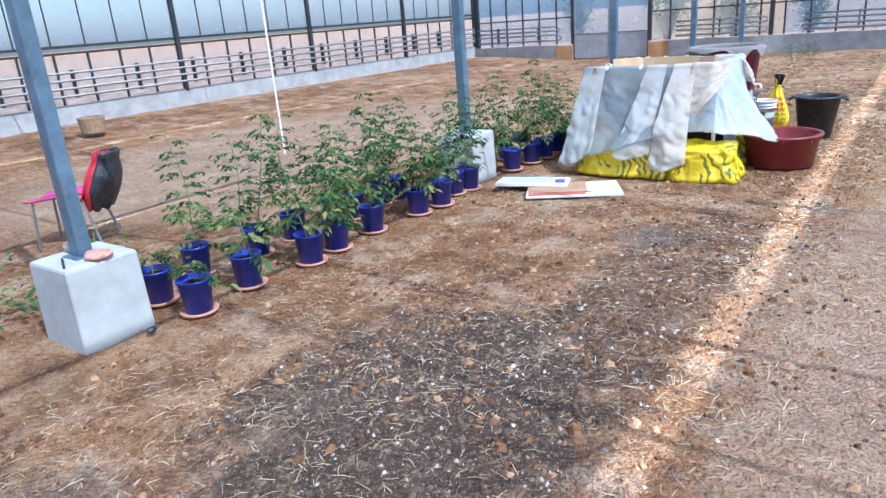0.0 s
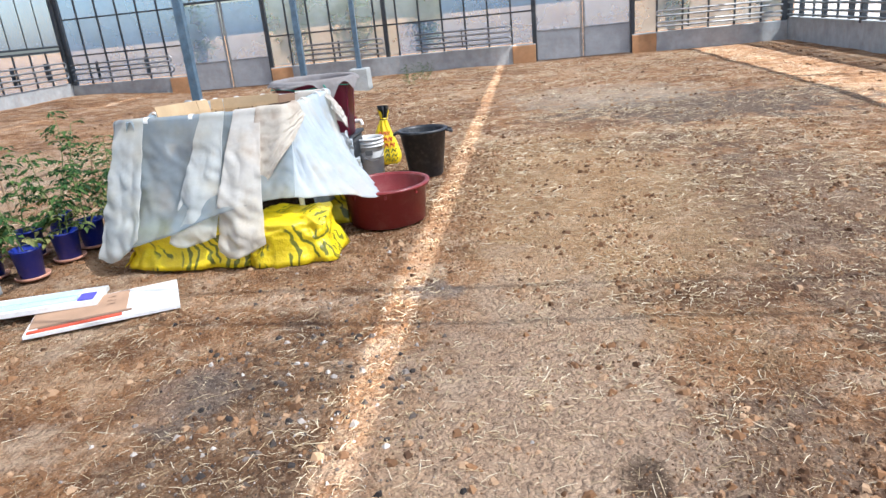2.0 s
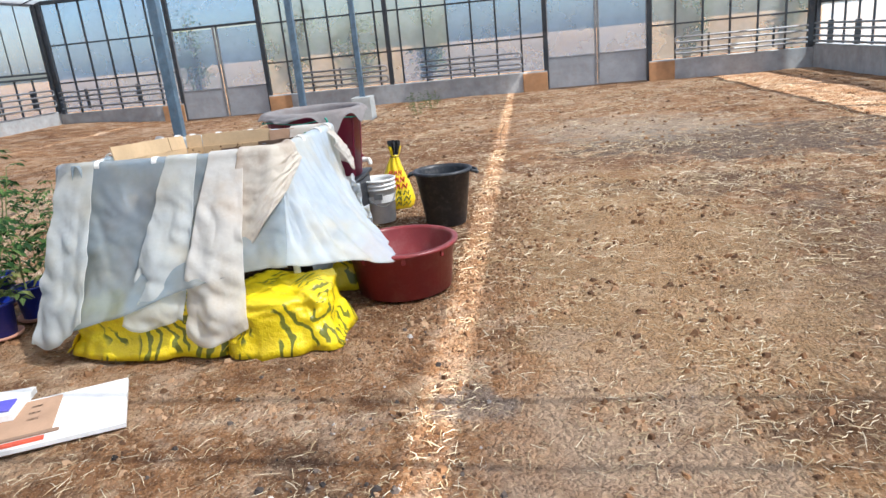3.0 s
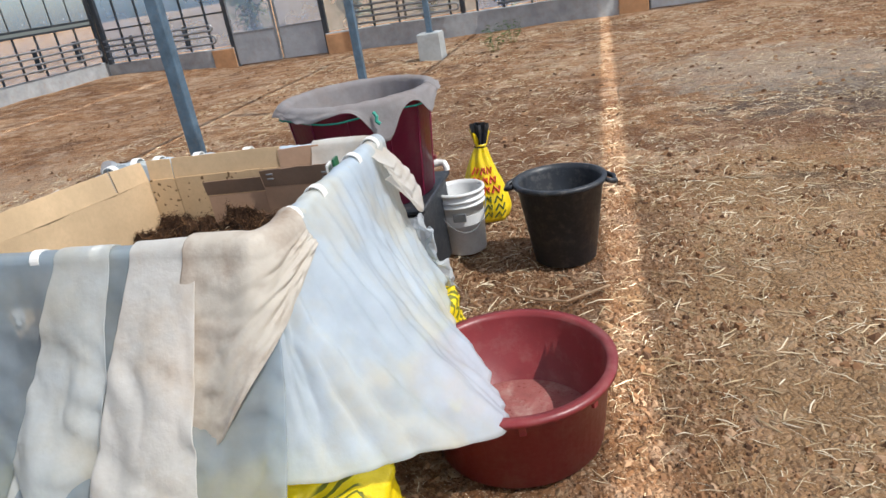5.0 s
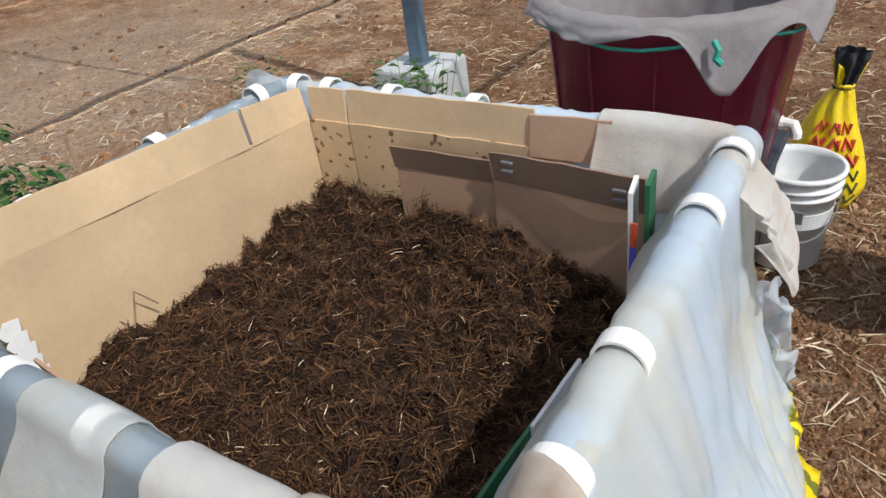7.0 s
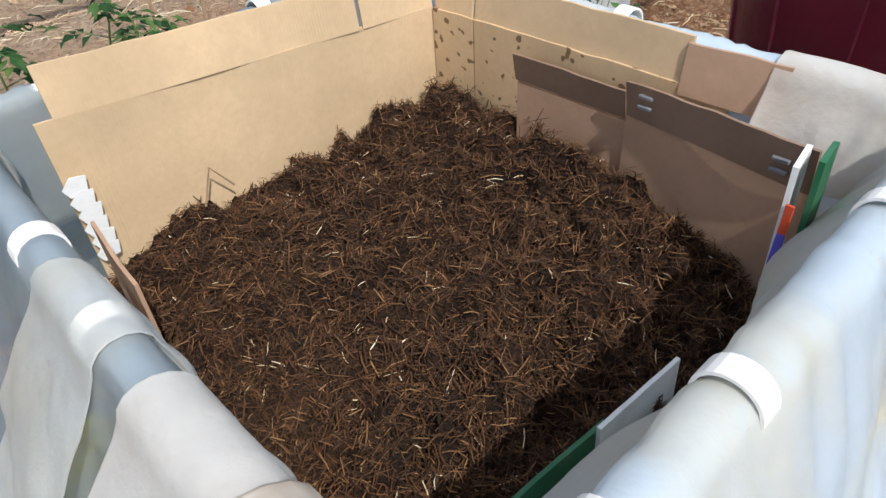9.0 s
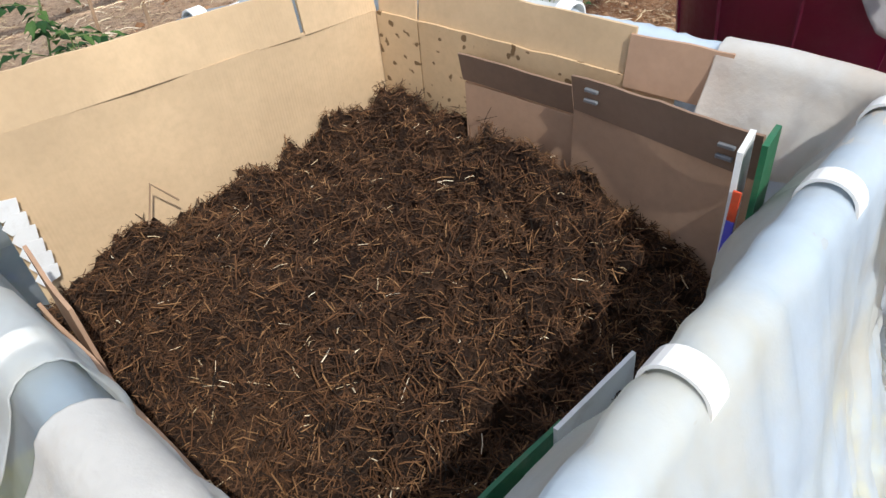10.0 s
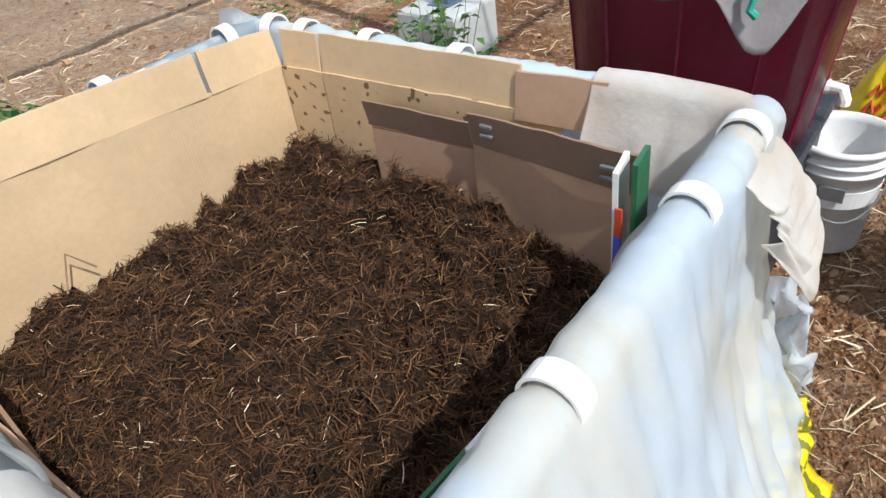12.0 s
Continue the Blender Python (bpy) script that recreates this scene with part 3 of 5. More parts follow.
def right(u0, u1, *a, **k):
    g = drape(u0, u1, "y", *a, **k)

    def f(u, v):
        o, q, z = g(u, v)
        return Vector((BX1 + o, q, z))
    return f


def back(u0, u1, *a, **k):
    g = drape(u0, u1, "x", *a, **k)

    def f(u, v):
        o, q, z = g(u, v)
        return Vector((q, BY1 + o, z))
    return f


def left(u0, u1, *a, **k):
    g = drape(u0, u1, "y", *a, **k)

    def f(u, v):
        o, q, z = g(u, v)
        return Vector((BX0 - o, q, z))
    return f


def hang(name, f, nu, nv, mat, label):
    return thick(part(name, sheet(f, nu, nv), mat, bin_ob, label, smooth=True), 0.0015)


def track(stops, u):
    """A point on a smooth line through the stops."""
    k = u * (len(stops) - 1)
    i = min(int(k), len(stops) - 2)
    f = k - i
    p = [Vector(stops[max(0, min(len(stops) - 1, i + d))]) for d in (-1, 0, 1, 2)]
    return 0.5 * (2 * p[1] + (p[2] - p[0]) * f + (2 * p[0] - 5 * p[1] + 4 * p[2] - p[3]) * f * f + (3 * p[1] - p[0] - 3 * p[2] + p[3]) * f ** 3)


SIDE_HEM = ((-1.68, 6.19, 0.43), (-1.5, 6.23, 0.41), (-1.3, 6.37, 0.37), (-1.06, 6.62, 0.285), (-1.15, 6.82, 0.33), (-1.33, 7.15, 0.34), (-1.43, 7.5, 0.34))


SIDE_RIM = ((-1.625, 6.46, RIM), (-1.605, 6.462, RIM), (-1.585, 6.5, RIM), (-1.585, 6.75, RIM), (-1.585, 7.0, RIM), (-1.585, 7.25, RIM), (-1.585, 7.45, RIM))


def side_fall(u, v):
    u = 0.08 + 0.92 * u
    turn = min(1.0, max(0.0, (u - 0.1) / 0.2)) * math.pi / 2
    out = Vector((math.sin(turn), -math.cos(turn), 0))
    pucker = 0.006 * (wob(u * 22, v * 5, 1.5) + 0.6 * wob(u * 50, v * 9, 6.5))
    if v < 0.15:
        a = 2.5 - 2.3 * v / 0.15
        r = 0.036 + pucker * 0.9
        return track(SIDE_RIM, u) + out * r * math.cos(a) + Vector((0, 0, r * math.sin(a)))
    k = (v - 0.15) / 0.85
    r = 0.036 + pucker * 0.9
    a, b = track(SIDE_RIM, u) + out * r * math.cos(0.2) + Vector((0, 0, r * math.sin(0.2))), track(SIDE_HEM, u)
    p = a.lerp(b, k)
    ray = 0.05 * wob(u * 7, 3.3, k * 0.5) + 0.035 * abs(wob(u * 17, 8.1, k * 1.5)) + 0.012 * wob(u * 30, k * 9, 2)
    ray *= min(1.0, (u - 0.08) * 3.5)
    p += out * (ray + pucker * 0.5) * min(1.0, k * 2.2) - out * 0.05 * math.sin(math.pi * k)
    return p + Vector((0, 0, 0.02 * wob(u * 12, 1.7) * k))


def fall(rim, hem, tuck=0.04, low=0.74, r=0.026, seed=0.0, rays=0.02, freq=3.0, belly=0.03, crease=0.012):
    """A cloth tucked inside the rim, laid over the pipe and falling to its hem; folds fan out downwards."""
    def f(u, v):
        top, b = track(rim, u), track(hem, u)
        out = Vector((b.x - top.x, b.y - top.y, 0)).normalized()
        rr = r + 0.004 * wob((top.x + top.y) * 12, seed, v * 4)
        if v < 0.2:
            k = v / 0.2
            o = -rr - tuck * (1 - k) ** 1.5 - 0.012 * math.sin(math.pi * k) * (1 + wob(u * 6, seed))
            return top + out * (o + rays * 0.6 * (1 - k) * wob(u * freq * 2, seed)) + Vector((0, 0, (low - top.z) * (1 - k)))
        if v < 0.32:
            a = math.pi * (1 - (v - 0.2) / 0.12)
            return top + out * rr * math.cos(a) + Vector((0, 0, rr * math.sin(a)))
        k = (v - 0.32) / 0.68
        p = (top + out * rr).lerp(b, k ** 0.95)
        fold = math.sin(6.283 * (u * freq + 0.35 * wob(u * 2, k * 1.2, seed)) + seed)
        q = p.x + p.y
        slack = abs(wob(q * 5 + k * 1.5, k * 4.2, seed + 7)) + 0.5 * abs(wob(q * 10 - k * 3, k * 7, seed + 2))
        p += out * (rays * fold * min(1.0, 1.6 * k) + crease * 3 * (slack - 0.3) * min(1.0, 3 * k) - belly * math.sin(math.pi * k))
        p.z += 0.012 * wob(u * 5, seed + 1) * k
        return p
    return f


def front_rim(a, b):
    return [(a + (b - a) * i / 4, BY0, RIM) for i in range(5)]


hang("front_sheet", fall(front_rim(-2.86, -1.57), ((-2.98, 6.1, 0.1), (-2.7, 6.02, 0.17), (-2.35, 6.0, 0.27), (-1.9, 6.02, 0.41), (-1.5, 6.12, 0.44)), tuck=0.01, low=0.8, r=0.03, seed=1.0, rays=0.012, freq=4.0, belly=0.06), 110, 60, M_TARPGREY, "thin grey translucent plastic sheet")
hang("front_sheet", fall(front_rim(-2.84, -2.64), ((-2.98, 6.04, 0.1), (-2.85, 5.99, 0.08), (-2.72, 5.985, 0.15), (-2.6, 5.99, 0.24)), tuck=0.0, low=0.82, r=0.034, seed=4.0, rays=0.01, freq=0.8, belly=-0.005, crease=0.02), 40, 50, M_TARP, "creased milky plastic strip")
hang("front_sheet", fall(front_rim(-2.2, -2.03), ((-2.4, 5.985, 0.2), (-2.29, 5.975, 0.17), (-2.16, 5.97, 0.2), (-2.04, 5.98, 0.23)), tuck=0.0, low=0.82, r=0.035, seed=6.0, rays=0.012, freq=0.9, belly=-0.005, crease=0.02), 40, 60, M_TARP, "creased milky plastic strip")
patch = fall(((-1.785, BY0, RIM), (-1.72, BY0, RIM), (-1.65, BY0 - 0.004, RIM), (-1.6, BY0 - 0.008, RIM), (-1.577, 6.5, RIM), (-1.58, 6.62, RIM)),
             ((-1.84, 6.2, 0.6), (-1.77, 6.17, 0.53), (-1.69, 6.19, 0.56), (-1.58, 6.28, 0.71), (-1.51, 6.44, 0.83), (-1.52, 6.6, 0.9)), tuck=0.05, r=0.05, seed=14.0, rays=0.012, freq=2.0, belly=0.0, crease=0.01)
hang("corner_fleece", patch, 60, 60, M_NETBROWN, "brown-stained fleece over the front corner")
hang("fleece_strip", fall(front_rim(-1.955, -1.77), ((-2.05, 5.97, 0.12), (-1.95, 5.945, 0.09), (-1.83, 5.94, 0.11), (-1.7, 5.965, 0.17)), tuck=0.0, low=0.82, r=0.04, seed=11.0, rays=0.016, freq=0.9, belly=-0.075, crease=0.018), 50, 70, M_NET, "stained beige fleece strip hanging over the rim")
hang("under_sheet", right(6.44, 7.46, lambda u: (-0.03, 0.8), lambda u: (0.1, 0.2), seed=61.0, fold=0.03), 70, 30, M_TARPGREY, "grey plastic sheet under the pale one")
hang("side_sheet", side_fall, 150, 60, M_TARPBLUE, "pale blue-white plastic sheet trailing into the tub")
hang("side_wrap", right(6.46, 7.44, lambda u: (-0.085 - 0.025 * math.sin(9 * u), 0.7), lambda u: (0.03, 0.93), over=0.03, seed=27.0, fold=0.04, freq=6.0, bulge=0.03, lump=0.006, pk=0.004), 90, 40, M_TARP, "puckered milky sheet wrapped round the rim")
cloth = fall(((-1.85, BY1, RIM), (-1.76, BY1 + 0.005, RIM), (-1.67, BY1, RIM), (-1.6, BY1 - 0.02, RIM), (-1.585, 7.36, RIM), (-1.585, 7.26, RIM)),
             ((-1.85, 7.52, 0.88), (-1.76, 7.53, 0.84), (-1.62, 7.57, 0.74), (-1.47, 7.56, 0.68), (-1.45, 7.41, 0.69), (-1.51, 7.27, 0.87)), tuck=0.06, low=0.84, r=0.036, seed=31.0, rays=0.012, freq=2.5, belly=-0.02, crease=0.01)
hang("corner_cloth", cloth, 90, 50, M_NET, "brown-stained beige cloth over the corner")
hang("back_sheet", back(-2.8, -1.62, lambda u: (-0.04, 0.86), lambda u: (0.08, 0.5), over=0.024, seed=41.0, fold=0.025, bulge=0.0), 90, 34, M_TARPBLUE, "pale blue plastic wrapped over the rim")
hang("left_sheet", left(6.4, 7.5, lambda u: (-0.05, 0.75), lambda u: (0.1, 0.45), over=0.022, seed=51.0, fold=0.025, bulge=0.0), 80, 34, M_TARPGREY, "grey plastic sheet over the rim")


def clip(p, along_x, r=0.03):
    a0 = 0.25
    rings = []
    for k in range(15):
        a = -a0 + (math.pi + 2 * a0) * k / 14
        ring = []
        for d, rr in ((-0.015, r), (-0.015, r + 0.004), (0.015, r + 0.004), (0.015, r)):
            c, s = math.cos(a) * rr, math.sin(a) * rr
            ring.append(Vector((d, c, s)) if along_x else Vector((c, d, s)))
        rings.append(ring)
    return part("clip", loft(rings, True, True, True), M_PVC, bin_ob, "white plastic snap clip", loc=Matrix.Translation(p))


for x in (-2.62, -2.28, -2.08):
    clip((x, BY0, RIM + 0.004), True, 0.027)
for y in (6.63, 6.82, 7.16, 7.37):
    clip((BX1, y, RIM + 0.012), False, 0.031)
for x in (-2.56, -2.37, -2.14, -2.67):
    clip((x, BY1, RIM + 0.004), True)
for y in (7.05, 6.75, 7.36):
    clip((BX0, y, RIM + 0.004), False)


# Cardboard liners
def panel(name, a, b, z0, z1, lean, mat, label="", t=0.006, skew=0.0, skew0=0.0):
    """An upright board from plan point a to b; lean moves its top along the normal."""
    a, b = Vector((*a, 0)), Vector((*b, 0))
    n = Vector((-(b - a).y, (b - a).x, 0)).normalized()
    bm = bmesh.new()
    k = 12
    rows = []
    for i in range(k + 1):
        p = a + (b - a) * i / k
        warp = n * 0.006 * wob(p.x * 6, p.y * 6, z0 * 5)
        top = p + n * lean + warp + Vector((0, 0, z1 + skew * i / k + 0.003 * wob(p.x * 20, p.y * 20)))
        low = p + warp * 0.4 + Vector((0, 0, z0 + skew0 * i / k))
        rows.append([low, top, top + n * t, low + n * t])
    loft(rows, True, True, True, bm)
    return part(name, bm, mat, bin_ob, label)


panel("liner", (-2.585, 7.385), (-2.605, 6.56), 0.45, 0.922, -0.005, M_CARD, "tan cardboard lining the bin", skew=0.05)
panel("liner_flap", (-2.592, 7.185), (-2.61, 6.59), 0.931, 1.02, -0.012, M_CARD, "folded tan cardboard flap", skew=0.034, skew0=0.037)
panel("liner_flap", (-2.588, 7.385), (-2.592, 7.195), 0.92, 1.0, -0.012, M_CARD, "folded tan cardboard flap", skew=0.02, skew0=0.011)
panel("liner", (-2.47, 7.4), (-2.58, 7.388), 0.45, 0.92, 0.0, M_CARDSPOT, "tan cardboard with damp brown specks")
panel("liner", (-1.9, 7.425), (-2.466, 7.4), 0.45, 0.92, 0.0, M_CARDSPOT, "tan cardboard lining the bin")
panel("liner_flap", (-1.985, 7.425), (-2.47, 7.405), 0.917, 1.0, -0.01, M_CARD, "ridged tan cardboard flap")
panel("liner_flap", (-2.475, 7.402), (-2.578, 7.392), 0.917, 1.0, -0.008, M_CARD, "folded tan cardboard flap")
panel("liner_flap", (-1.82, 7.425), (-1.99, 7.415), 0.9, 0.99, -0.012, M_BROWN, "brown cardboard flap")
panel("inner_board", (-2.06, 7.38), (-2.315, 7.37), 0.5, 0.838, 0.0, M_BROWN, "brown cardboard standing in the compost")
panel("inner_board_flap", (-2.06, 7.378), (-2.318, 7.368), 0.842, 0.902, 0.012, M_DARKCARD, "dark brown cardboard flap")
panel("inner_board", (-1.7, 7.33), (-2.055, 7.372), 0.5, 0.862, 0.0, M_BROWN, "brown cardboard standing in the compost")
panel("inner_board_flap", (-1.71, 7.325), (-2.052, 7.367), 0.866, 0.945, 0.012, M_DARKCARD, "dark brown cardboard flap", skew=-0.018, skew0=-0.008)
for x in (-2.01, -1.76):
    for z in (0.893, 0.912):
        part("handle_slot", box(x - 0.013, x + 0.013, 7.343 - (x + 2.03) * 0.14, 7.35 - (x + 2.03) * 0.14, z - 0.003, z + 0.003, 0.001), M_PIPE, bin_ob, "pale oval slot in cardboard")
panel("printed_board", (-1.7, 7.235), (-1.71, 7.3), 0.6, 0.955, 0.01, M_WHITE, "white board edge with red and blue print", 0.008)
part("print_bar", box(-1.711, -1.699, 7.228, 7.232, 0.85, 0.9, 0.001), M_REDPRINT, bin_ob)
part("print_bar", box(-1.711, -1.699, 7.228, 7.232, 0.79, 0.85, 0.001), M_INDIGO, bin_ob)
panel("printed_board", (-1.672, 7.235), (-1.68, 7.3), 0.6, 0.975, 0.01, M_GREEN, "green printed board edge", 0.008)
panel("side_board", (-1.735, 6.5), (-1.71, 6.86), 0.5, 0.765, 0.01, M_GREEN, "green printed board along the compost", 0.006)
panel("side_board", (-1.705, 6.84), (-1.695, 7.0), 0.5, 0.775, 0.01, M_WHITE, "white board along the compost", 0.006)
panel("front_board", (-1.75, 6.53), (-2.42, 6.53), 0.45, 0.79, 0.0, M_BROWN, "cardboard with a fluted torn edge", 0.006)
panel("front_board", (-2.3, 6.545), (-2.5, 6.56), 0.45, 0.84, 0.0, M_BROWN, "cardboard with a fluted torn edge", 0.006)
for i in range(6):
    z = 0.7 + 0.028 * i
    y = 6.565 + 0.012 * wob(i * 3.1)
    bm = bmesh.new()
    bm.faces.new([bm.verts.new((-2.585 - 0.012 * (z - 0.45), y + dy, z + dz)) for dy, dz in ((0, 0), (0.03 + 0.02 * wob(i, 4), 0.005), (0.035, 0.03), (0.01, 0.036), (-0.008, 0.018))])
    thick(part("torn_patch", bm, M_WHITE, bin_ob, "torn pale paper layer"), 0.002)

# ---- compost heap ----
CX0, CX1, CY0, CY1 = -2.6, -1.655, 6.52, 7.395


def heap(x, y):
    u, v = (x - CX0) / (CX1 - CX0), (y - CY0) / (CY1 - CY0)
    z = 0.698 + 0.03 * math.sin(math.pi * u) * math.sin(math.pi * v)
    z += 0.05 * math.exp(-((x + 2.47) / 0.1) ** 2 - ((y - 7.3) / 0.08) ** 2) + 0.06 * math.exp(-((x + 2.12) / 0.16) ** 2 - ((y - 7.27) / 0.07) ** 2)
    z += 0.02 * abs(wob(x * 16, y * 16, 9)) * min(1.0, max(0.0, (v - 0.6) * 5))
    z -= 0.03 * min(1.0, max(0.0, (u - 0.7) / 0.3)) * (0.35 + 0.65 * v) + 0.03 * max(0.0, (0.2 - v) / 0.2)
    z -= 0.035 * min(1.0, max(0.0, (x + 1.96) / 0.12)) * min(1.0, max(0.0, (y - 7.08) / 0.12))
    z += 0.035 * max(0.0, 0.25 - abs(wob(x * 11, y * 11, 3))) * 4 * min(1.0, max(0.0, (v - 0.2) * 3)) - 0.015
    z += 0.042 * noise.fractal(Vector((x * 9, y * 9, 0)), 0.8, 2.0, 5) + 0.014 * abs(wob(x * 22, y * 22, 5)) + 0.012 * wob(x * 40, y * 40, 2) + 0.008 * wob(x * 90, y * 90, 7)
    return z


N = 200
hv = [(CX0 + (CX1 - CX0) * i / N, CY0 + (CY1 - CY0) * j / N, heap(CX0 + (CX1 - CX0) * i / N, CY0 + (CY1 - CY0) * j / N)) for j in range(N + 1) for i in range(N + 1)]
rim_ids = [i for i in range(N + 1)] + [(j * (N + 1) + N) for j in range(1, N + 1)] + [N * (N + 1) + i for i in range(N - 1, -1, -1)] + [j * (N + 1) for j in range(N - 1, 0, -1)]
hf = [(j * (N + 1) + i, j * (N + 1) + i + 1, (j + 1) * (N + 1) + i + 1, (j + 1) * (N + 1) + i) for j in range(N) for i in range(N)]
base = len(hv)
hv += [(hv[i][0], hv[i][1], 0.0) for i in rim_ids]
for k in range(len(rim_ids)):
    j = (k + 1) % len(rim_ids)
    hf.append((rim_ids[k], base + k, base + j, rim_ids[j]))
heap_ob = raw("compost", hv, hf, M_COMPOST, "dark brown fibrous compost heaped inside the bin", "compost", "stuff")


def sticks(count, place, length, width, seed, tilt=0.35):
    """Many thin bent straws: four-sided slivers laid on a surface."""
    rng = random.Random(seed)
    vs, fs = [], []
    for _ in range(count):
        x, y, z = place(rng)
        a, ln, w = rng.uniform(0, 6.283), rng.uniform(*length), rng.uniform(*width)
        t = rng.gauss(0, tilt)
        d = Vector((math.cos(a) * math.cos(t), math.sin(a) * math.cos(t), math.sin(t)))
        s = Vector((-math.sin(a), math.cos(a), 0)) * w
        up = Vector((0, 0, w * 0.9))
        p, q = Vector((x, y, z)) - d * ln / 2, Vector((x, y, z)) + d * ln / 2
        mid = Vector((x, y, z)) + Vector((0, 0, ln * rng.uniform(-0.02, 0.12))) + s * rng.uniform(-3, 3)
        i = len(vs)
        for c, k in ((p, 0.7), (mid, 1.0), (q, 0.6)):
            vs += [c - s * k, c + up * k, c + s * k]
        for r in (0, 3):
            for e in range(3):
                f = (e + 1) % 3
                fs.append((i + r + e, i + r + f, i + r + 3 + f, i + r + 3 + e))
    return [tuple(v) for v in vs], fs


def on_heap(rng):
    x, y = rng.uniform(CX0 + 0.01, CX1 - 0.01), rng.uniform(CY0 + 0.01, CY1 - 0.01)
    return x, y, heap(x, y) + rng.uniform(0, 0.012)


raw("compost_straw", *sticks(30000, on_heap, (0.008, 0.045), (0.0004, 0.0014), 3, 0.5), M_FIBRE, "brown straw fibres matted over the compost", "straw", "stuff")
raw("pale_compost_straw", *sticks(230, on_heap, (0.008, 0.035), (0.0005, 0.0013), 4, 0.3), M_STRAW, "pale straw bits scattered over the compost", "straw", "stuff")
twig = tagged(part("twig", tube([(-2.56, 6.76, 0.73), (-2.565, 6.79, 0.8), (-2.57, 6.83, 0.74)], 0.0022, 5), M_TWIG), "thin bent twig sticking from the compost", "twig")


# ---- sacks, tubs, buckets ----
def pillow(sx, sy, sz, seed, e=0.45, nu=48, nv=30):
    def sg(v, p):
        return math.copysign(abs(v) ** p, v)
    rings = []
    for j in range(1, nv):
        b = -math.pi / 2 + math.pi * j / nv
        ring = []
        for i in range(nu):
            a = 2 * math.pi * i / nu
            p = Vector((sg(math.cos(b), e) * sg(math.cos(a), e) * sx, sg(math.cos(b), e) * sg(math.sin(a), e) * sy, sg(math.sin(b), e) * sz))
            q = p * 9 + Vector((seed, 0, 0))
            c = 0.03 * noise.noise(q * 0.7) - 0.04 * abs(noise.noise(q * 1.3)) - 0.03 * abs(noise.noise(q * 2.9)) - 0.014 * abs(noise.noise(q * 7)) + 0.02
            c *= min(1.0, sx / 0.12)
            p += p.normalized() * c
            p.z = max(p.z, -sz * 0.98) + sz * 0.98
            ring.append(p)
        rings.append(ring)
    return loft(rings, True, True, True)


part("bunched_film", pillow(0.035, 0.03, 0.04, 5.0, 0.9, 24, 16), M_CLEARBAG, bin_ob, "bunched clear film at the corner", smooth=True, loc=pose(-2.8, 7.44, 0.93))


def sack_mat():
    """Yellow film with bands of dark green scrollwork print."""
    n = Nodes("printed_yellow_plastic")
    c = n.ramp(n.noise(6, 5), (0.3, (0.66, 0.47, 0.004)), (0.7, (0.86, 0.67, 0.012)))
    w = n.add("ShaderNodeTexWave", ("Vector", n.co), Scale=8.0, Distortion=7.0, Detail=1.5)
    n.link(n.add("ShaderNodeMapping", ("Vector", n.co), Rotation=(0.3, 0.2, 0.9)).outputs[0], w.inputs["Vector"])
    line = n.math("MULTIPLY", n.step(w.outputs["Fac"], 0.68, 0.74), n.step(n.noise(3.4, 1), 0.5, 0.53))
    c = n.mix(n.math("MULTIPLY", line, 0.85), c, (0.045, 0.085, 0.02))
    n.bump(n.math("ADD", n.noise(13, 4, 0.6), n.math("MULTIPLY", n.noise(40, 3), 0.3)), 0.6, 0.02)
    return n.done(c, 0.3)


def sack(length, depth, height, seed, m, label):
    """A slack filled sack: boxy, sharply creased, its seam spread out on the ground."""
    rings, n = [], 120
    for j in range(26):
        k = j / 25
        z = height * math.sin(min(1.0, k * 1.25) * math.pi / 2) ** 0.8
        inset = 0.0 if k < 0.55 else ((k - 0.55) / 0.45) ** 1.6
        ring = []
        for i in range(n):
            a = 2 * math.pi * i / n
            c, q = math.cos(a), math.sin(a)
            e = 0.42
            x = math.copysign(abs(c) ** e, c) * length / 2
            y = math.copysign(abs(q) ** e, q) * depth / 2
            flare = 0.05 * max(0.0, 1 - k * 5) * (1 + 1.5 * wob(x * 9, y * 9, seed))
            p = Vector((x * (1 - 0.93 * inset) + c * flare, y * (1 - 0.93 * inset) + q * flare, z))
            g = p * 7 + Vector((seed, 0, 0))
            d = 0.035 * noise.noise(g * 0.6) - 0.045 * abs(noise.noise(g)) - 0.03 * abs(noise.noise(g * 2.3)) - 0.012 * abs(noise.noise(g * 5)) + 0.02
            p += Vector((c, q, 0.8)) * d * min(1.0, 0.25 + 3 * k)
            p.z = max(p.z, 0.004 * k)
            ring.append(p)
        rings.append(ring)
    t = thing("sack", m, label, "sack", "yellow sacks")
    part("body", loft(rings, True, True, True), M_SACK, t, smooth=True)
    for side in (-1, 1):
        lip = sheet(lambda u, v: Vector((side * (length * 0.47 + 0.075 * v), (u - 0.5) * depth * (0.8 + 0.1 * v), 0.1 * (1 - v) ** 1.5 + 0.012 + 0.02 * abs(wob(u * 9, v * 2, seed + side)))), 30, 8)
        thick(part("sealed_end", lip, M_SACK, t, "flat sealed end of the sack", smooth=True), 0.002)
    return t


M_SACK = sack_mat()
sack(0.9, 0.4, 0.27, 3.0, pose(-2.33, 6.26, 0, 0, 0, -1), "full yellow plastic sack lying against the bin")
sack(0.52, 0.46, 0.3, 8.0, pose(-1.6, 6.26, 0, 0, 0, 6), "crumpled yellow plastic sack with dark green print")
sack(0.26, 0.72, 0.27, 15.0, pose(-1.5, 7.3, 0, 0, 0, 2), "yellow plastic sack tucked under the side sheet")

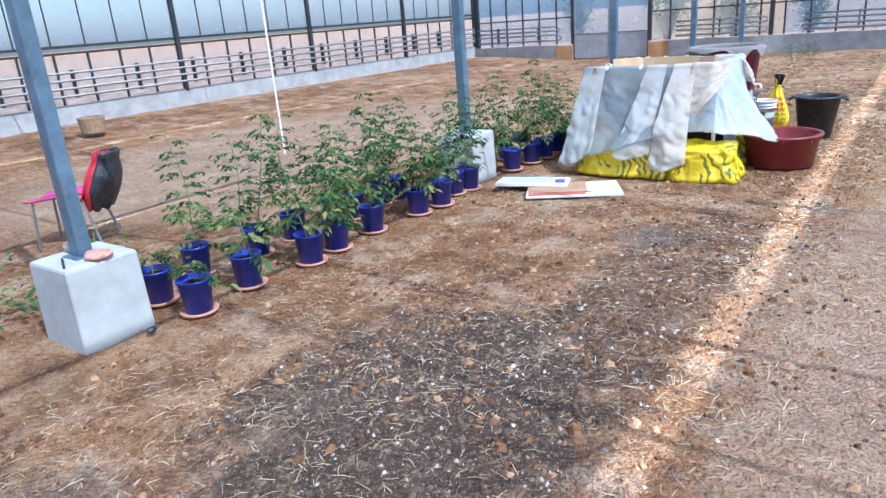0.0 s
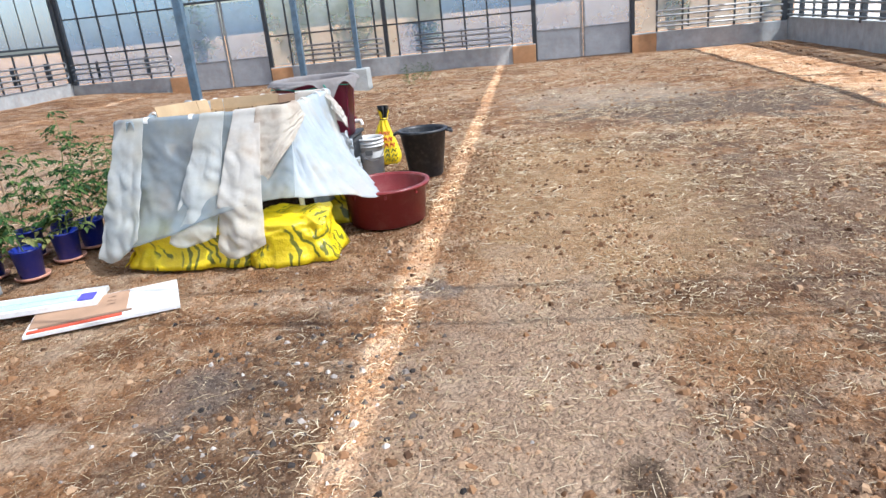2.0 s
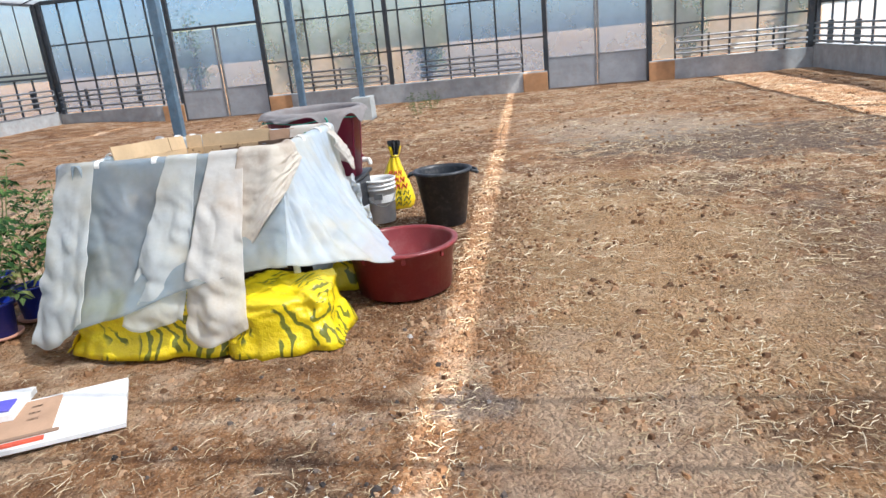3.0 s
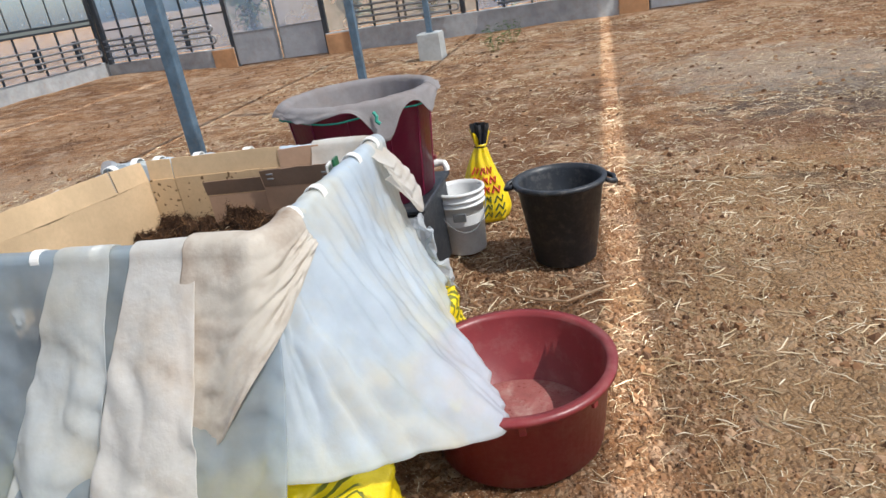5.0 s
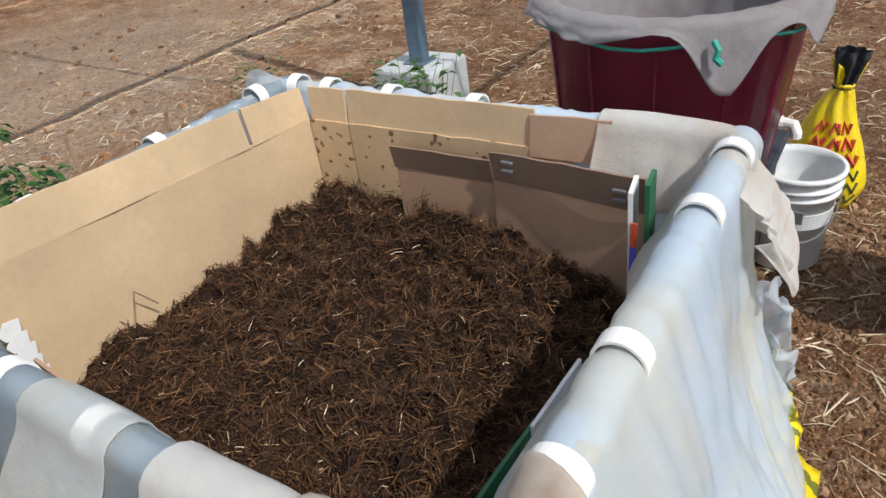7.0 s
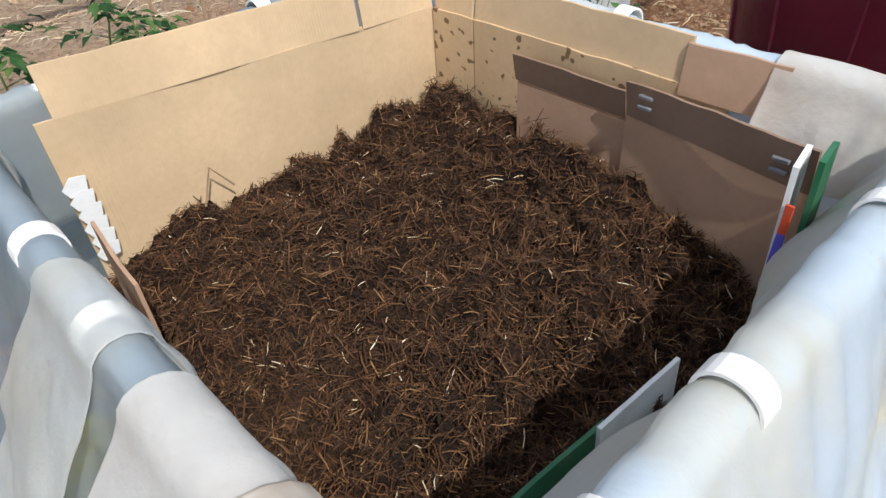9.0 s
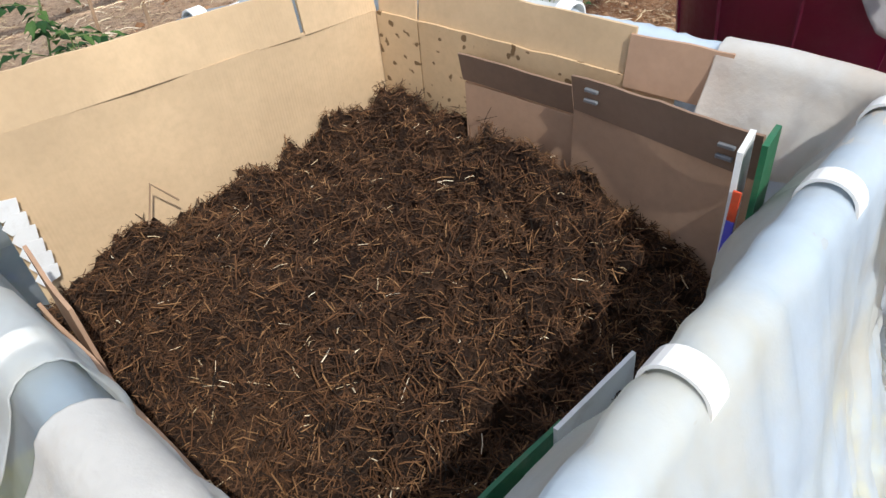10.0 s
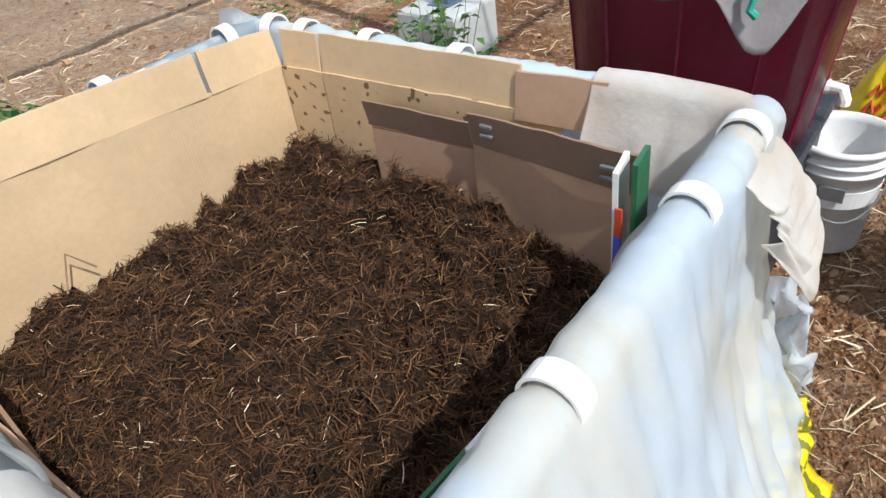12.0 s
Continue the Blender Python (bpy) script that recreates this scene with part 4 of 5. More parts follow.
tub = thing("round_tub", pose(-1.075, 6.94, 0), "wide red-brown plastic tub with water-stained floor", "tub")
part("wall", lathe([(0.27, 0.0), (0.29, 0.01), (0.325, 0.28), (0.35, 0.285), (0.352, 0.305), (0.318, 0.307), (0.312, 0.29), (0.276, 0.03)], 64), M_TUB, tub, smooth=True)
part("floor", lathe([(0.285, 0.018), (0.28, 0.032), (0.15, 0.034)], 48), worn("scummy_plastic", (0.28, 0.1, 0.09), 0.3, vary=0.35, scale=6.0, dirt=(0.5, 0.4, 0.34), dirty=0.6), tub, "scummy brown tub floor")
for k in range(8):
    a = k * math.pi / 4 + 0.2
    part("rim_tab", box(-0.012, 0.012, 0.322, 0.335, 0.245, 0.285, 0.003), M_TUB, tub, loc=pose(0, 0, 0, 0, 0, math.degrees(a)))

big = thing("barrel_tub", pose(-1.97, 8.36, 0), "tall maroon plastic tub lined with a grey cloth", "tub")
part("body", lathe([(0.31, 0.47), (0.325, 0.475), (0.375, 0.97), (0.4, 0.98), (0.405, 1.01), (0.37, 1.015), (0.36, 0.97), (0.315, 0.5)], 64), M_BIGTUB, big, smooth=True)
part("floor", lathe([(0.32, 0.49), (0.31, 0.5), (0.05, 0.502)], 32), M_BIGTUB, big)
for k in range(12):
    a = k * 30 + 10
    part("rib", loft([[Vector((r0, -0.006, z)), Vector((r0 + 0.008, 0, z)), Vector((r0, 0.006, z))] for r0, z in ((0.322, 0.48), (0.372, 0.96))], True, True, True), M_BIGTUB, big, loc=pose(0, 0, 0, 0, 0, a))


def lining(u, v):
    a = 2 * math.pi * u
    drop = 0.03 + 0.03 * wob(math.cos(a) * 2, math.sin(a) * 2) + 0.14 * math.exp(-((a - 5.3) / 0.2) ** 2) + 0.09 * math.exp(-((a - 6.0) / 0.15) ** 2)
    w = 0.012 * wob(math.cos(a) * 7, math.sin(a) * 7, v * 3)
    if v < 0.5:
        k = v / 0.5
        r, z = 0.285 + 0.066 * k + w * 1.5 * (1 - k), 0.72 + 0.3 * k
    elif v < 0.62:
        k = (v - 0.5) / 0.12
        r, z = 0.351 + 0.061 * k, 1.02 + 0.012 * math.sin(math.pi * k)
    else:
        k = (v - 0.62) / 0.38
        r, z = 0.412 + 0.02 * k + abs(w) * 2 * k, 1.02 - drop * k
    return Vector((r * math.cos(a), r * math.sin(a), z + 0.006 * wob(a * 9, v * 5)))


thick(part("lining", sheet(lining, 120, 30), film("grey_fleece", (0.5, 0.48, 0.48), 0.3, 0.6, 0.1, 6.0, (0.4, 0.32, 0.28), 0.5, 0.8), big, "grimy grey cloth folded over the rim", smooth=True), 0.002)
part("cord", tube([(0.41 * math.cos(a), 0.41 * math.sin(a), 0.965 + 0.01 * math.sin(5 * a)) for a in (k * 0.2 for k in range(33))], 0.005, 6), M_TEAL, big, "teal cord round the rim")
part("knot", tube([(0.21, -0.385, 0.985), (0.225, -0.392, 0.965), (0.22, -0.395, 0.945), (0.235, -0.39, 0.93)], 0.009, 6), M_TEAL, big, "teal knot")
tap = part("tap", tube([(0.24, 0.13, 0.57), (0.34, 0.14, 0.57)], 0.022, 10), M_PVC, big, "white plastic drain tap")
part("elbow", tube([(0.34, 0.14, 0.57), (0.375, 0.13, 0.57), (0.385, 0.125, 0.545), (0.385, 0.125, 0.53)], 0.018, 10), M_PVC, tap)
part("valve_handle", box(0.3, 0.335, 0.128, 0.152, 0.59, 0.615, 0.004), M_TUB, tap)
crate = thing("crate", pose(-1.98, 8.36, 0), "black plastic crate carrying the tall tub", "crate")
part("shell", box(-0.34, 0.34, -0.3, 0.3, 0.0, 0.44, 0.02), M_BLACK, crate)
part("lip", box(-0.36, 0.36, -0.32, 0.32, 0.44, 0.47, 0.008), M_BLACK, crate)

bucket = thing("bucket", pose(-0.98, 8.43, 0), "large black rubber bucket with dusty inside", "bucket")
part("wall", lathe([(0.155, 0.0), (0.165, 0.008), (0.225, 0.43), (0.245, 0.433), (0.245, 0.455), (0.222, 0.458), (0.212, 0.43), (0.158, 0.03), (0.05, 0.028)], 56), M_BLACK, bucket, smooth=True)
for s in (-1, 1):
    part("handle", tube([(s * 0.235, -0.055, 0.44), (s * 0.275, -0.045, 0.425), (s * 0.285, 0, 0.41), (s * 0.275, 0.045, 0.425), (s * 0.235, 0.055, 0.44)], 0.014, 8), M_BLACK, bucket, smooth=True)

pail = thing("pail", pose(-1.57, 8.62, 0) @ Matrix.Scale(1.08, 4), "used off-white plastic pail with wire bail", "bucket")
part("wall", lathe([(0.105, 0.0), (0.112, 0.006), (0.125, 0.27), (0.135, 0.272), (0.135, 0.28), (0.127, 0.283), (0.128, 0.3), (0.138, 0.302), (0.138, 0.31), (0.129, 0.313), (0.13, 0.335), (0.141, 0.337), (0.141, 0.352), (0.128, 0.354), (0.123, 0.33), (0.105, 0.02), (0.03, 0.018)], 44), M_BUCKET, pail, smooth=True)
part("bail", tube([(0.136 * math.cos(a), 0.136 * math.sin(a) - 0.03 * math.sin(a + math.pi), 0.28 - 0.13 * math.sin((a + 2.4) / 2.6 * math.pi)) for a in (-2.4 + 0.2 * k for k in range(14))], 0.003, 5), M_PIPE, pail, "grey wire bail")
part("print_patch", lathe([(0.1215, 0.17), (0.1255, 0.225)], 44), M_BUCKET, pail)
part("print_bar", box(-0.02, 0.05, -0.129, -0.121, 0.2, 0.245, 0.002), M_PIPE, pail, "dull grey printed patch")

bag = thing("tied_bag", pose(-1.53, 9.12, 0, 0, 3, 0) @ Matrix.Diagonal((0.85, 0.85, 1.0, 1.0)), "tied yellow plastic bag with red and black print", "bag")


def bag_ring(z):
    r = lerp(((0, 0.15), (0.08, 0.165), (0.25, 0.12), (0.42, 0.055), (0.48, 0.03), (0.52, 0.035), (0.6, 0.055)), z)
    return [Vector((math.cos(a) * r * (1.15 + 0.1 * wob(a * 2, z * 3)) + 0.02 * wob(z * 4), math.sin(a) * r * 0.85, z)) * 1.0 + Vector((math.cos(a), math.sin(a), 0)) * 0.012 * math.sin(a * 7 + 3 * wob(z * 5)) * (0.3 + z) for a in (2 * math.pi * i / 42 for i in range(42))]


part("body", loft([bag_ring(0.48 * k / 20) for k in range(21)], True, True, True), M_YELLOW, bag, smooth=True)
part("neck", loft([bag_ring(0.47 + 0.15 * k / 8) for k in range(9)], True, False, False), M_BLACK, bag, "gathered black bag neck")
for a, lean in ((0.6, 0.05), (2.6, 0.06), (4.2, 0.04)):
    ear = sheet(lambda u, v: Vector((math.cos(a) * (0.02 + lean * v) + 0.045 * (u - 0.5) * (1 - 0.5 * v), math.sin(a) * (0.02 + lean * v) + 0.03 * (u - 0.5), 0.49 + 0.09 * v - 0.02 * u)), 6, 8)
    thick(part("ear", ear, M_YELLOW, bag, "yellow flap of the tied neck", smooth=True), 0.002)
part("tie", tube([(0.036 * math.cos(a), 0.03 * math.sin(a), 0.485) for a in (k * 0.4 for k in range(17))], 0.009, 6), M_YELLOW, bag)


def stroke(pts, w, mat):
    out = []
    for a, z in pts:
        ring = bag_ring(z)
        out.append(ring[int(a / (2 * math.pi) * 42) % 42] * 1.0 + Vector((math.cos(a), math.sin(a), 0)) * 0.001)
    part("print_mark", tube(out, w, 5), mat, bag, "bold printed mark")


for z, mat, w in ((0.1, M_PRINT, 0.008), (0.15, M_PRINT, 0.008), (0.21, M_REDPRINT, 0.012), (0.27, M_REDPRINT, 0.012), (0.33, M_REDPRINT, 0.009), (0.05, M_PRINT, 0.006)):
    for k in range(3):
        a = 4.3 + 0.5 * k
        stroke([(a, z - 0.02), (a + 0.15, z + 0.02), (a + 0.3, z - 0.015), (a + 0.42, z + 0.02)], w, mat)


def crumple(u, v):
    x, y = -1.52 + 0.18 * (u - 0.5) * (0.6 + 0.6 * v), 7.55 + 0.14 * v + 0.08 * wob(u * 4, v * 4)
    return Vector((x + 0.06 * wob(u * 6, v * 5, 2), y + 0.05 * wob(u * 9, v * 3, 8), 0.2 + 0.4 * (1 - v) * (0.75 + 0.3 * math.sin(math.pi * u)) + 0.05 * wob(u * 7, v * 7, 5)))


tagged(thick(part("crumpled_film", sheet(crumple, 36, 36), M_CLEARBAG, smooth=True), 0.001), "crumpled clear plastic bunched beside the bin", "plastic sheet")

# ---- flat boards on the ground ----
def flat_board(m, pts, t, mat, label, extras):
    b = thing("flattened_box", m, label, "cardboard", "flattened boxes")
    bm = loft([[Vector((x, y, z + 0.006 * wob(x * 5, y * 5))) for x, y in pts] for z in (0.0, t)], True, True, True)
    part("sheet", bm, mat, b)
    for name, (x0, x1, y0, y1), em, lab in extras:
        part(name, box(x0, x1, y0, y1, t + 0.001, t + 0.009, 0.001), em, b, lab)
    return b


flat_board(pose(-2.5, 5.35, 0.012, 1, 0, 27), ((-0.42, -0.2), (0.42, -0.22), (0.4, 0.24), (-0.4, 0.22)), 0.02, M_WHITE, "flattened white printed box on the bare ground",
           (("panel", (-0.4, 0.12, -0.12, 0.2), M_BROWN, "bare brown cardboard"), ("print_bar", (-0.4, 0.1, -0.19, -0.16), M_REDPRINT, "red printed line"), ("print_bar", (-0.35, 0.15, -0.14, -0.12), M_DARKCARD, ""),
            ("print_bar", (0.0, 0.05, 0.0, 0.02), M_DARKCARD, ""), ("print_bar", (0.0, 0.05, 0.06, 0.08), M_DARKCARD, ""), ("print_bar", (0.0, 0.05, 0.12, 0.14), M_DARKCARD, "")))
flat_board(pose(-2.92, 5.38, 0.045, -2, 1, 22), ((-0.34, -0.13), (0.32, -0.15), (0.34, 0.13), (-0.3, 0.15)), 0.03, M_WHITE, "flattened pale blue printed box lying on another",
           (("print_bar", (-0.3, 0.2, -0.1, -0.03), M_PALEBLUE, "pale blue print"), ("print_bar", (-0.3, 0.2, 0.0, 0.1), M_PALEBLUE, "pale blue print"), ("print_bar", (0.21, 0.3, -0.12, 0.0), M_INDIGO, "indigo printed corner")))
tagged(part("stone", pillow(0.06, 0.05, 0.02, 77, 0.9, 14, 8), M_STONE, loc=pose(-3.1, 5.35, 0)), "flat stone propping the boards", "stone")


# ---- potted tomato plants ----
def leaflet(vs, fs, p, d, n, ln, w):
    s = d.cross(n).normalized() * w
    i = len(vs)
    m = p + d * ln * 0.5 - n * ln * 0.03
    tip = p + d * ln - n * ln * 0.25
    vs += [tuple(p), tuple(m + s + n * w * 0.35), tuple(tip), tuple(m - s + n * w * 0.35), tuple(m)]
    fs += [(i, i + 4, i + 1), (i + 4, i + 2, i + 1), (i, i + 3, i + 4), (i + 4, i + 3, i + 2)]


def compound(vs, fs, rng, p, d, ln, size):
    """A tomato leaf: a drooping stalk with paired leaflets."""
    n = Vector((0, 0, 1))
    side = d.cross(n).normalized()
    for k in range(4):
        q = p + d * ln * (0.35 + 0.2 * k) - n * ln * 0.12 * k * k * 0.25
        for s in (-1, 1):
            dd = (side * s + d * 0.7 - n * rng.uniform(0.0, 0.5)).normalized()
            leaflet(vs, fs, q, dd, (n + d * rng.uniform(-0.6, 0.6) + side * rng.uniform(-0.4, 0.4)).normalized(), size * rng.uniform(0.7, 1.2), size * 0.27)
    leaflet(vs, fs, p + d * ln, (d - n * 0.4).normalized(), n, size * 1.2, size * 0.32)


def potted(m, seed, height, lush, label):
    rng = random.Random(seed)
    t = thing("potted_plant", m, label, "potted plant", "row of potted plants")
    part("pot", lathe([(0.075, 0.012), (0.08, 0.014), (0.1, 0.205), (0.106, 0.207), (0.106, 0.22), (0.098, 0.22), (0.09, 0.17), (0.02, 0.165)], 26), M_BLUE, t, "deep blue plastic pot", smooth=True)
    part("saucer", lathe([(0.1, 0.0), (0.112, 0.004), (0.118, 0.022), (0.11, 0.023), (0.1, 0.01), (0.02, 0.009)], 26), M_TERRA, t, "terracotta-coloured saucer", smooth=True)
    part("soil", lathe([(0.092, 0.165), (0.088, 0.182), (0.02, 0.186)], 20), M_COMPOST, t, "dark potting soil")
    vs, fs, pv, pf = [], [], [], []
    bm = bmesh.new()
    for sidx in range(1 + (lush > 0.6)):
        p = Vector((rng.uniform(-0.03, 0.03), rng.uniform(-0.03, 0.03), 0.18))
        line = [p.copy()]
        d = Vector((rng.uniform(-0.15, 0.15), rng.uniform(-0.15, 0.15), 1)).normalized()
        hgt = height * rng.uniform(0.75, 1.0)
        steps = max(5, int(hgt / 0.05))
        for k in range(steps):
            d = (d + Vector((rng.uniform(-0.18, 0.18), rng.uniform(-0.18, 0.18), 0.15))).normalized()
            p = p + d * hgt / steps
            line.append(p.copy())
            kk = k / steps
            for _ in range(2 if rng.random() < lush + 0.3 else 1):
                a = rng.uniform(0, 6.283)
                ld = Vector((math.cos(a), math.sin(a), rng.uniform(-0.25, 0.5))).normalized()
                ln = rng.uniform(0.1, 0.2) * (1.15 - 0.6 * kk)
                pale = kk < 0.3 and rng.random() < 0.6
                compound(*((pv, pf) if pale else (vs, fs)), rng, p, ld, ln, 0.06 * (1.15 - 0.45 * kk))
                tube([p, p + ld * ln * 0.6 , p + ld * ln - Vector((0, 0, ln * 0.1))], 0.0022, 4, bm, 0.4)
        tube(line, 0.006, 5, bm, 0.35)
    part("stem", bm, M_STEM, t, "thin green stems")
    raw("foliage", vs, fs, M_LEAF, "", "", "", t)
    if pv:
        raw("lower_foliage", pv, pf, M_LEAFPALE, "yellowing lower leaves", "", "", t)
    return t


NEAR = "tomato plant in a blue plastic pot on bare soil"
SMALL = "small wilting seedling in a blue plastic pot"
kinds = [potted(pose(-3.44, 2.04, 0), 1, 0.14, 0.2, SMALL), potted(pose(-3.5, 2.48, 0), 2, 0.85, 0.45, NEAR), potted(pose(-3.43, 2.98, 0), 3, 0.55, 0.5, NEAR), potted(pose(-3.47, 3.29, 0), 4, 0.7, 0.7, NEAR), potted(pose(-3.95, 2.94, 0), 5, 0.95, 0.35, NEAR)]
places = [(-3.83, 2.03, 0, 40), (-4.02, 2.46, 1, 50), (-3.98, 3.34, 1, 200), (-3.94, 3.76, 3, 80), (-3.5, 3.74, 2, 120), (-3.92, 3.98, 4, 30), (-4.0, 4.44, 3, 300), (-3.93, 4.61, 1, 10),
          (-3.45, 4.29, 3, 160), (-3.42, 4.59, 2, 60), (-3.53, 4.96, 3, 250), (-3.49, 5.16, 1, 140),
          (-3.5, 6.02, 2, 15), (-3.85, 6.05, 3, 75), (-3.47, 6.4, 3, 190), (-3.46, 6.7, 1, 225), (-3.44, 7.02, 3, 330), (-3.85, 6.5, 1, 125), (-3.9, 6.95, 4, 40)]
for x, y, k, a in places:
    copy_thing(kinds[k], pose(x, y, 0, 0, 0, a))


# ---- weeds, bushes, chair and small things ----
def weed(m, seed, size, tall, mat, label, flowers=False, leaf=1.0):
    rng = random.Random(seed)
    t = thing("weed", m, label, "plant", "weeds")
    vs, fs, qv, qf = [], [], [], []
    for _ in range(14):
        a, r = rng.uniform(0, 6.283), rng.uniform(0.2, 1) * size
        p = Vector((math.cos(a) * r * 0.3, math.sin(a) * r * 0.3, 0))
        q = Vector((math.cos(a) * r, math.sin(a) * r, tall * rng.uniform(0.3, 1)))
        part("stem", tube([p, (p + q) / 2 + Vector((0, 0, 0.03)), q], 0.003, 4, None, 0.5), M_STEM, t)
        for k in range(7):
            c = p.lerp(q, rng.uniform(0.3, 1))
            b = rng.uniform(0, 6.283)
            leaflet(vs, fs, c, Vector((math.cos(b), math.sin(b), rng.uniform(-0.2, 0.4))).normalized(), Vector((rng.uniform(-0.3, 0.3), rng.uniform(-0.3, 0.3), 1)).normalized(), rng.uniform(0.04, 0.08) * leaf, 0.022 * leaf * (1.3 if leaf > 1 else 1))
        if flowers and rng.random() < 0.4:
            for b in range(5):
                leaflet(qv, qf, q, Vector((math.cos(b * 1.257), math.sin(b * 1.257), 0.3)).normalized(), Vector((0, 0, 1)), 0.025, 0.009)
    raw("foliage", vs, fs, mat, "", "", "", t)
    if qv:
        raw("flower", qv, qf, M_FLOWER, "small yellow flowers", "", "", t)
    return t


WL = "low green weeds growing from the dry soil"
w1 = weed(pose(-3.35, 7.35, 0), 11, 0.25, 0.3, M_WEED, "low green weeds with yellow flowers beside the bin", True)
weed(pose(-3.38, 7.3, 0), 17, 0.26, 0.5, M_DARKLEAF, "dark broad-leaved weed growing beside the bin", False, 1.6)
weed(pose(-3.3, 6.98, 0), 18, 0.2, 0.34, M_DARKLEAF, "dark broad-leaved weed growing beside the bin", False, 1.5)
w2 = weed(pose(-3.55, 9.05, 0), 12, 0.3, 0.5, M_WEED, WL)
w3 = weed(pose(-4.9, 2.2, 0), 13, 0.4, 0.25, M_WEED, WL)
for x, y, s, a, k in ((-3.25, 7.05, 1, 50, w1), (-3.6, 7.7, 1, 10, w1), (-3.3, 8.95, 1, 70, w2), (-3.9, 8.85, 0.8, 200, w2), (-4.6, 9.0, 0.8, 33, w2), (-5.6, 1.6, 1.1, 80, w3), (-4.5, 1.7, 1, 100, w3), (-4.9, 3.3, 1, 150, w3),
                      (-4.6, 4.4, 0.9, 300, w3), (-4.3, 1.0, 0.9, 10, w3), (-4.2, 0.4, 0.7, 30, w3), (-2.6, 17.4, 1.0, 20, w2), (-2.4, 18.3, 0.9, 0, w2), (1.7, 4.6, 0.4, 0, w2)):
    copy_thing(k, pose(x, y, 0, 0, 0, a) @ Matrix.Diagonal((s, s, s, 1)))
for i, (x, y, h, lx) in enumerate(((-4.35, 8.1, 0.45, 0.05), (-4.0, 7.5, 0.6, -0.1), (-3.7, 7.9, 0.5, 0.1), (-4.9, 7.6, 0.5, -0.03))):
    tagged(part("stake", tube([(x, y, -0.03), (x + lx * 0.5, y, h * 0.5), (x + lx, y + 0.02, h)], 0.009, 6), M_TWIG), "thin brown stake standing in the soil", "stake", "stakes")
tagged(part("cord", tube([(-7.0, 6.0, 4.3), (-6.98, 5.98, 2.0), (-6.95, 5.96, 0.02)], 0.012, 6), M_PVC), "white cord hanging from the roof to the ground", "cord")
tagged(part("branch", tube([(-0.75, 8.0, 0.03), (-0.95, 7.85, 0.03), (-1.1, 7.9, 0.02), (-1.2, 7.95, 0.02)], 0.006, 6), M_TWIG), "thin dry branch lying on the soil", "branch")
tagged(part("branch", tube([(-0.72, 11.1, 0.0), (-0.6, 11.2, 0.12), (-0.62, 11.25, 0.3), (-0.55, 11.3, 0.42)], 0.005, 6), M_TWIG), "dry twig standing up from the soil", "branch")

chair = thing("chair", pose(-5.72, 2.6, 0, 0, 0, 35) @ Matrix.Scale(0.9, 4), "magenta plastic chair with a red and black jacket over its back", "chair")
part("seat", sheet(lambda u, v: Vector((-0.42 + 0.5 * u, -0.2 + 0.4 * v, 0.42 + 0.05 * u + 0.03 * (2 * v - 1) ** 2)), 12, 12), M_PINK, chair, "magenta seat", smooth=True)
part("backrest", sheet(lambda u, v: Vector((0.06 + 0.2 * v + 0.04 * (2 * u - 1) ** 2, (-0.2 + 0.4 * u) * (1 - 0.25 * v * v), 0.42 + 0.4 * v)), 14, 14), M_REDCLOTH, chair, "red backrest", smooth=True)


def jacket(lo, hi, out):
    def f(u, v):
        a = math.pi * (lo + (hi - lo) * u)
        w = 0.21 * (0.75 + 0.35 * math.sin(math.pi * min(1.0, v * 1.2))) * (1 + 0.12 * wob(u * 5, v * 4, lo * 9))
        return Vector((0.17 + 0.17 * v + out * w * 0.62 * math.sin(a), -w * math.cos(a), 0.34 + 0.5 * v - 0.08 * abs(wob(u * 4, 2, out * 3)) * (1 - v)))
    return f


part("jacket_front", sheet(jacket(0.0, 0.62, -1), 20, 18), M_REDCLOTH, chair, "red side of the draped jacket", smooth=True)
part("jacket_back", sheet(jacket(0.0, 1.0, 1), 20, 18), M_BLACK, chair, "black side of the draped jacket", smooth=True)
part("jacket_side", sheet(jacket(0.62, 1.0, -1), 20, 18), M_BLACK, chair, "black side of the draped jacket", smooth=True)
for ob in chair.children:
    thick(ob, 0.015)
for x, y in ((-0.36, -0.17), (-0.36, 0.17), (0.1, -0.17), (0.1, 0.17)):
    part("leg", tube([(x, y, 0.43), (x + (0.1 if x > 0 else -0.03), y * 1.1, 0.0)], 0.012, 8), M_PIPE, chair, "thin grey metal leg")
for x, y, z, sx, sy, sz, mat, lab in ((-3.63, 1.62, 0.464, 0.085, 0.065, 0.02, M_PINKSTONE, "flat pinkish stone lying on the footing"), (-3.9, 1.62, 0.464, 0.05, 0.045, 0.035, M_STONE, "grey stone lying on the footing"), (-3.45, 1.72, 0.0, 0.022, 0.03, 0.016, M_BLACK, "small black lump beside the footing")):
    tagged(part("stone", pillow(sx, sy, sz, x * 30, 0.85, 20, 12), mat, loc=pose(x, y, z)), lab, "stone")
tagged(part("iron_rod", tube([(-3.62, 1.42, 0.473), (-3.8, 1.5, 0.473)], 0.007, 6), M_BLACK), "short dark iron rod lying on the footing", "rod")
tagged(part("basket", lathe([(0.16, 0.1), (0.19, 0.11), (0.22, 0.36), (0.2, 0.37), (0.17, 0.13), (0.05, 0.12)], 20), M_TWIG, loc=pose(-11.6, 5.9, 0.08)), "small straw-coloured basket near the wall", "basket")

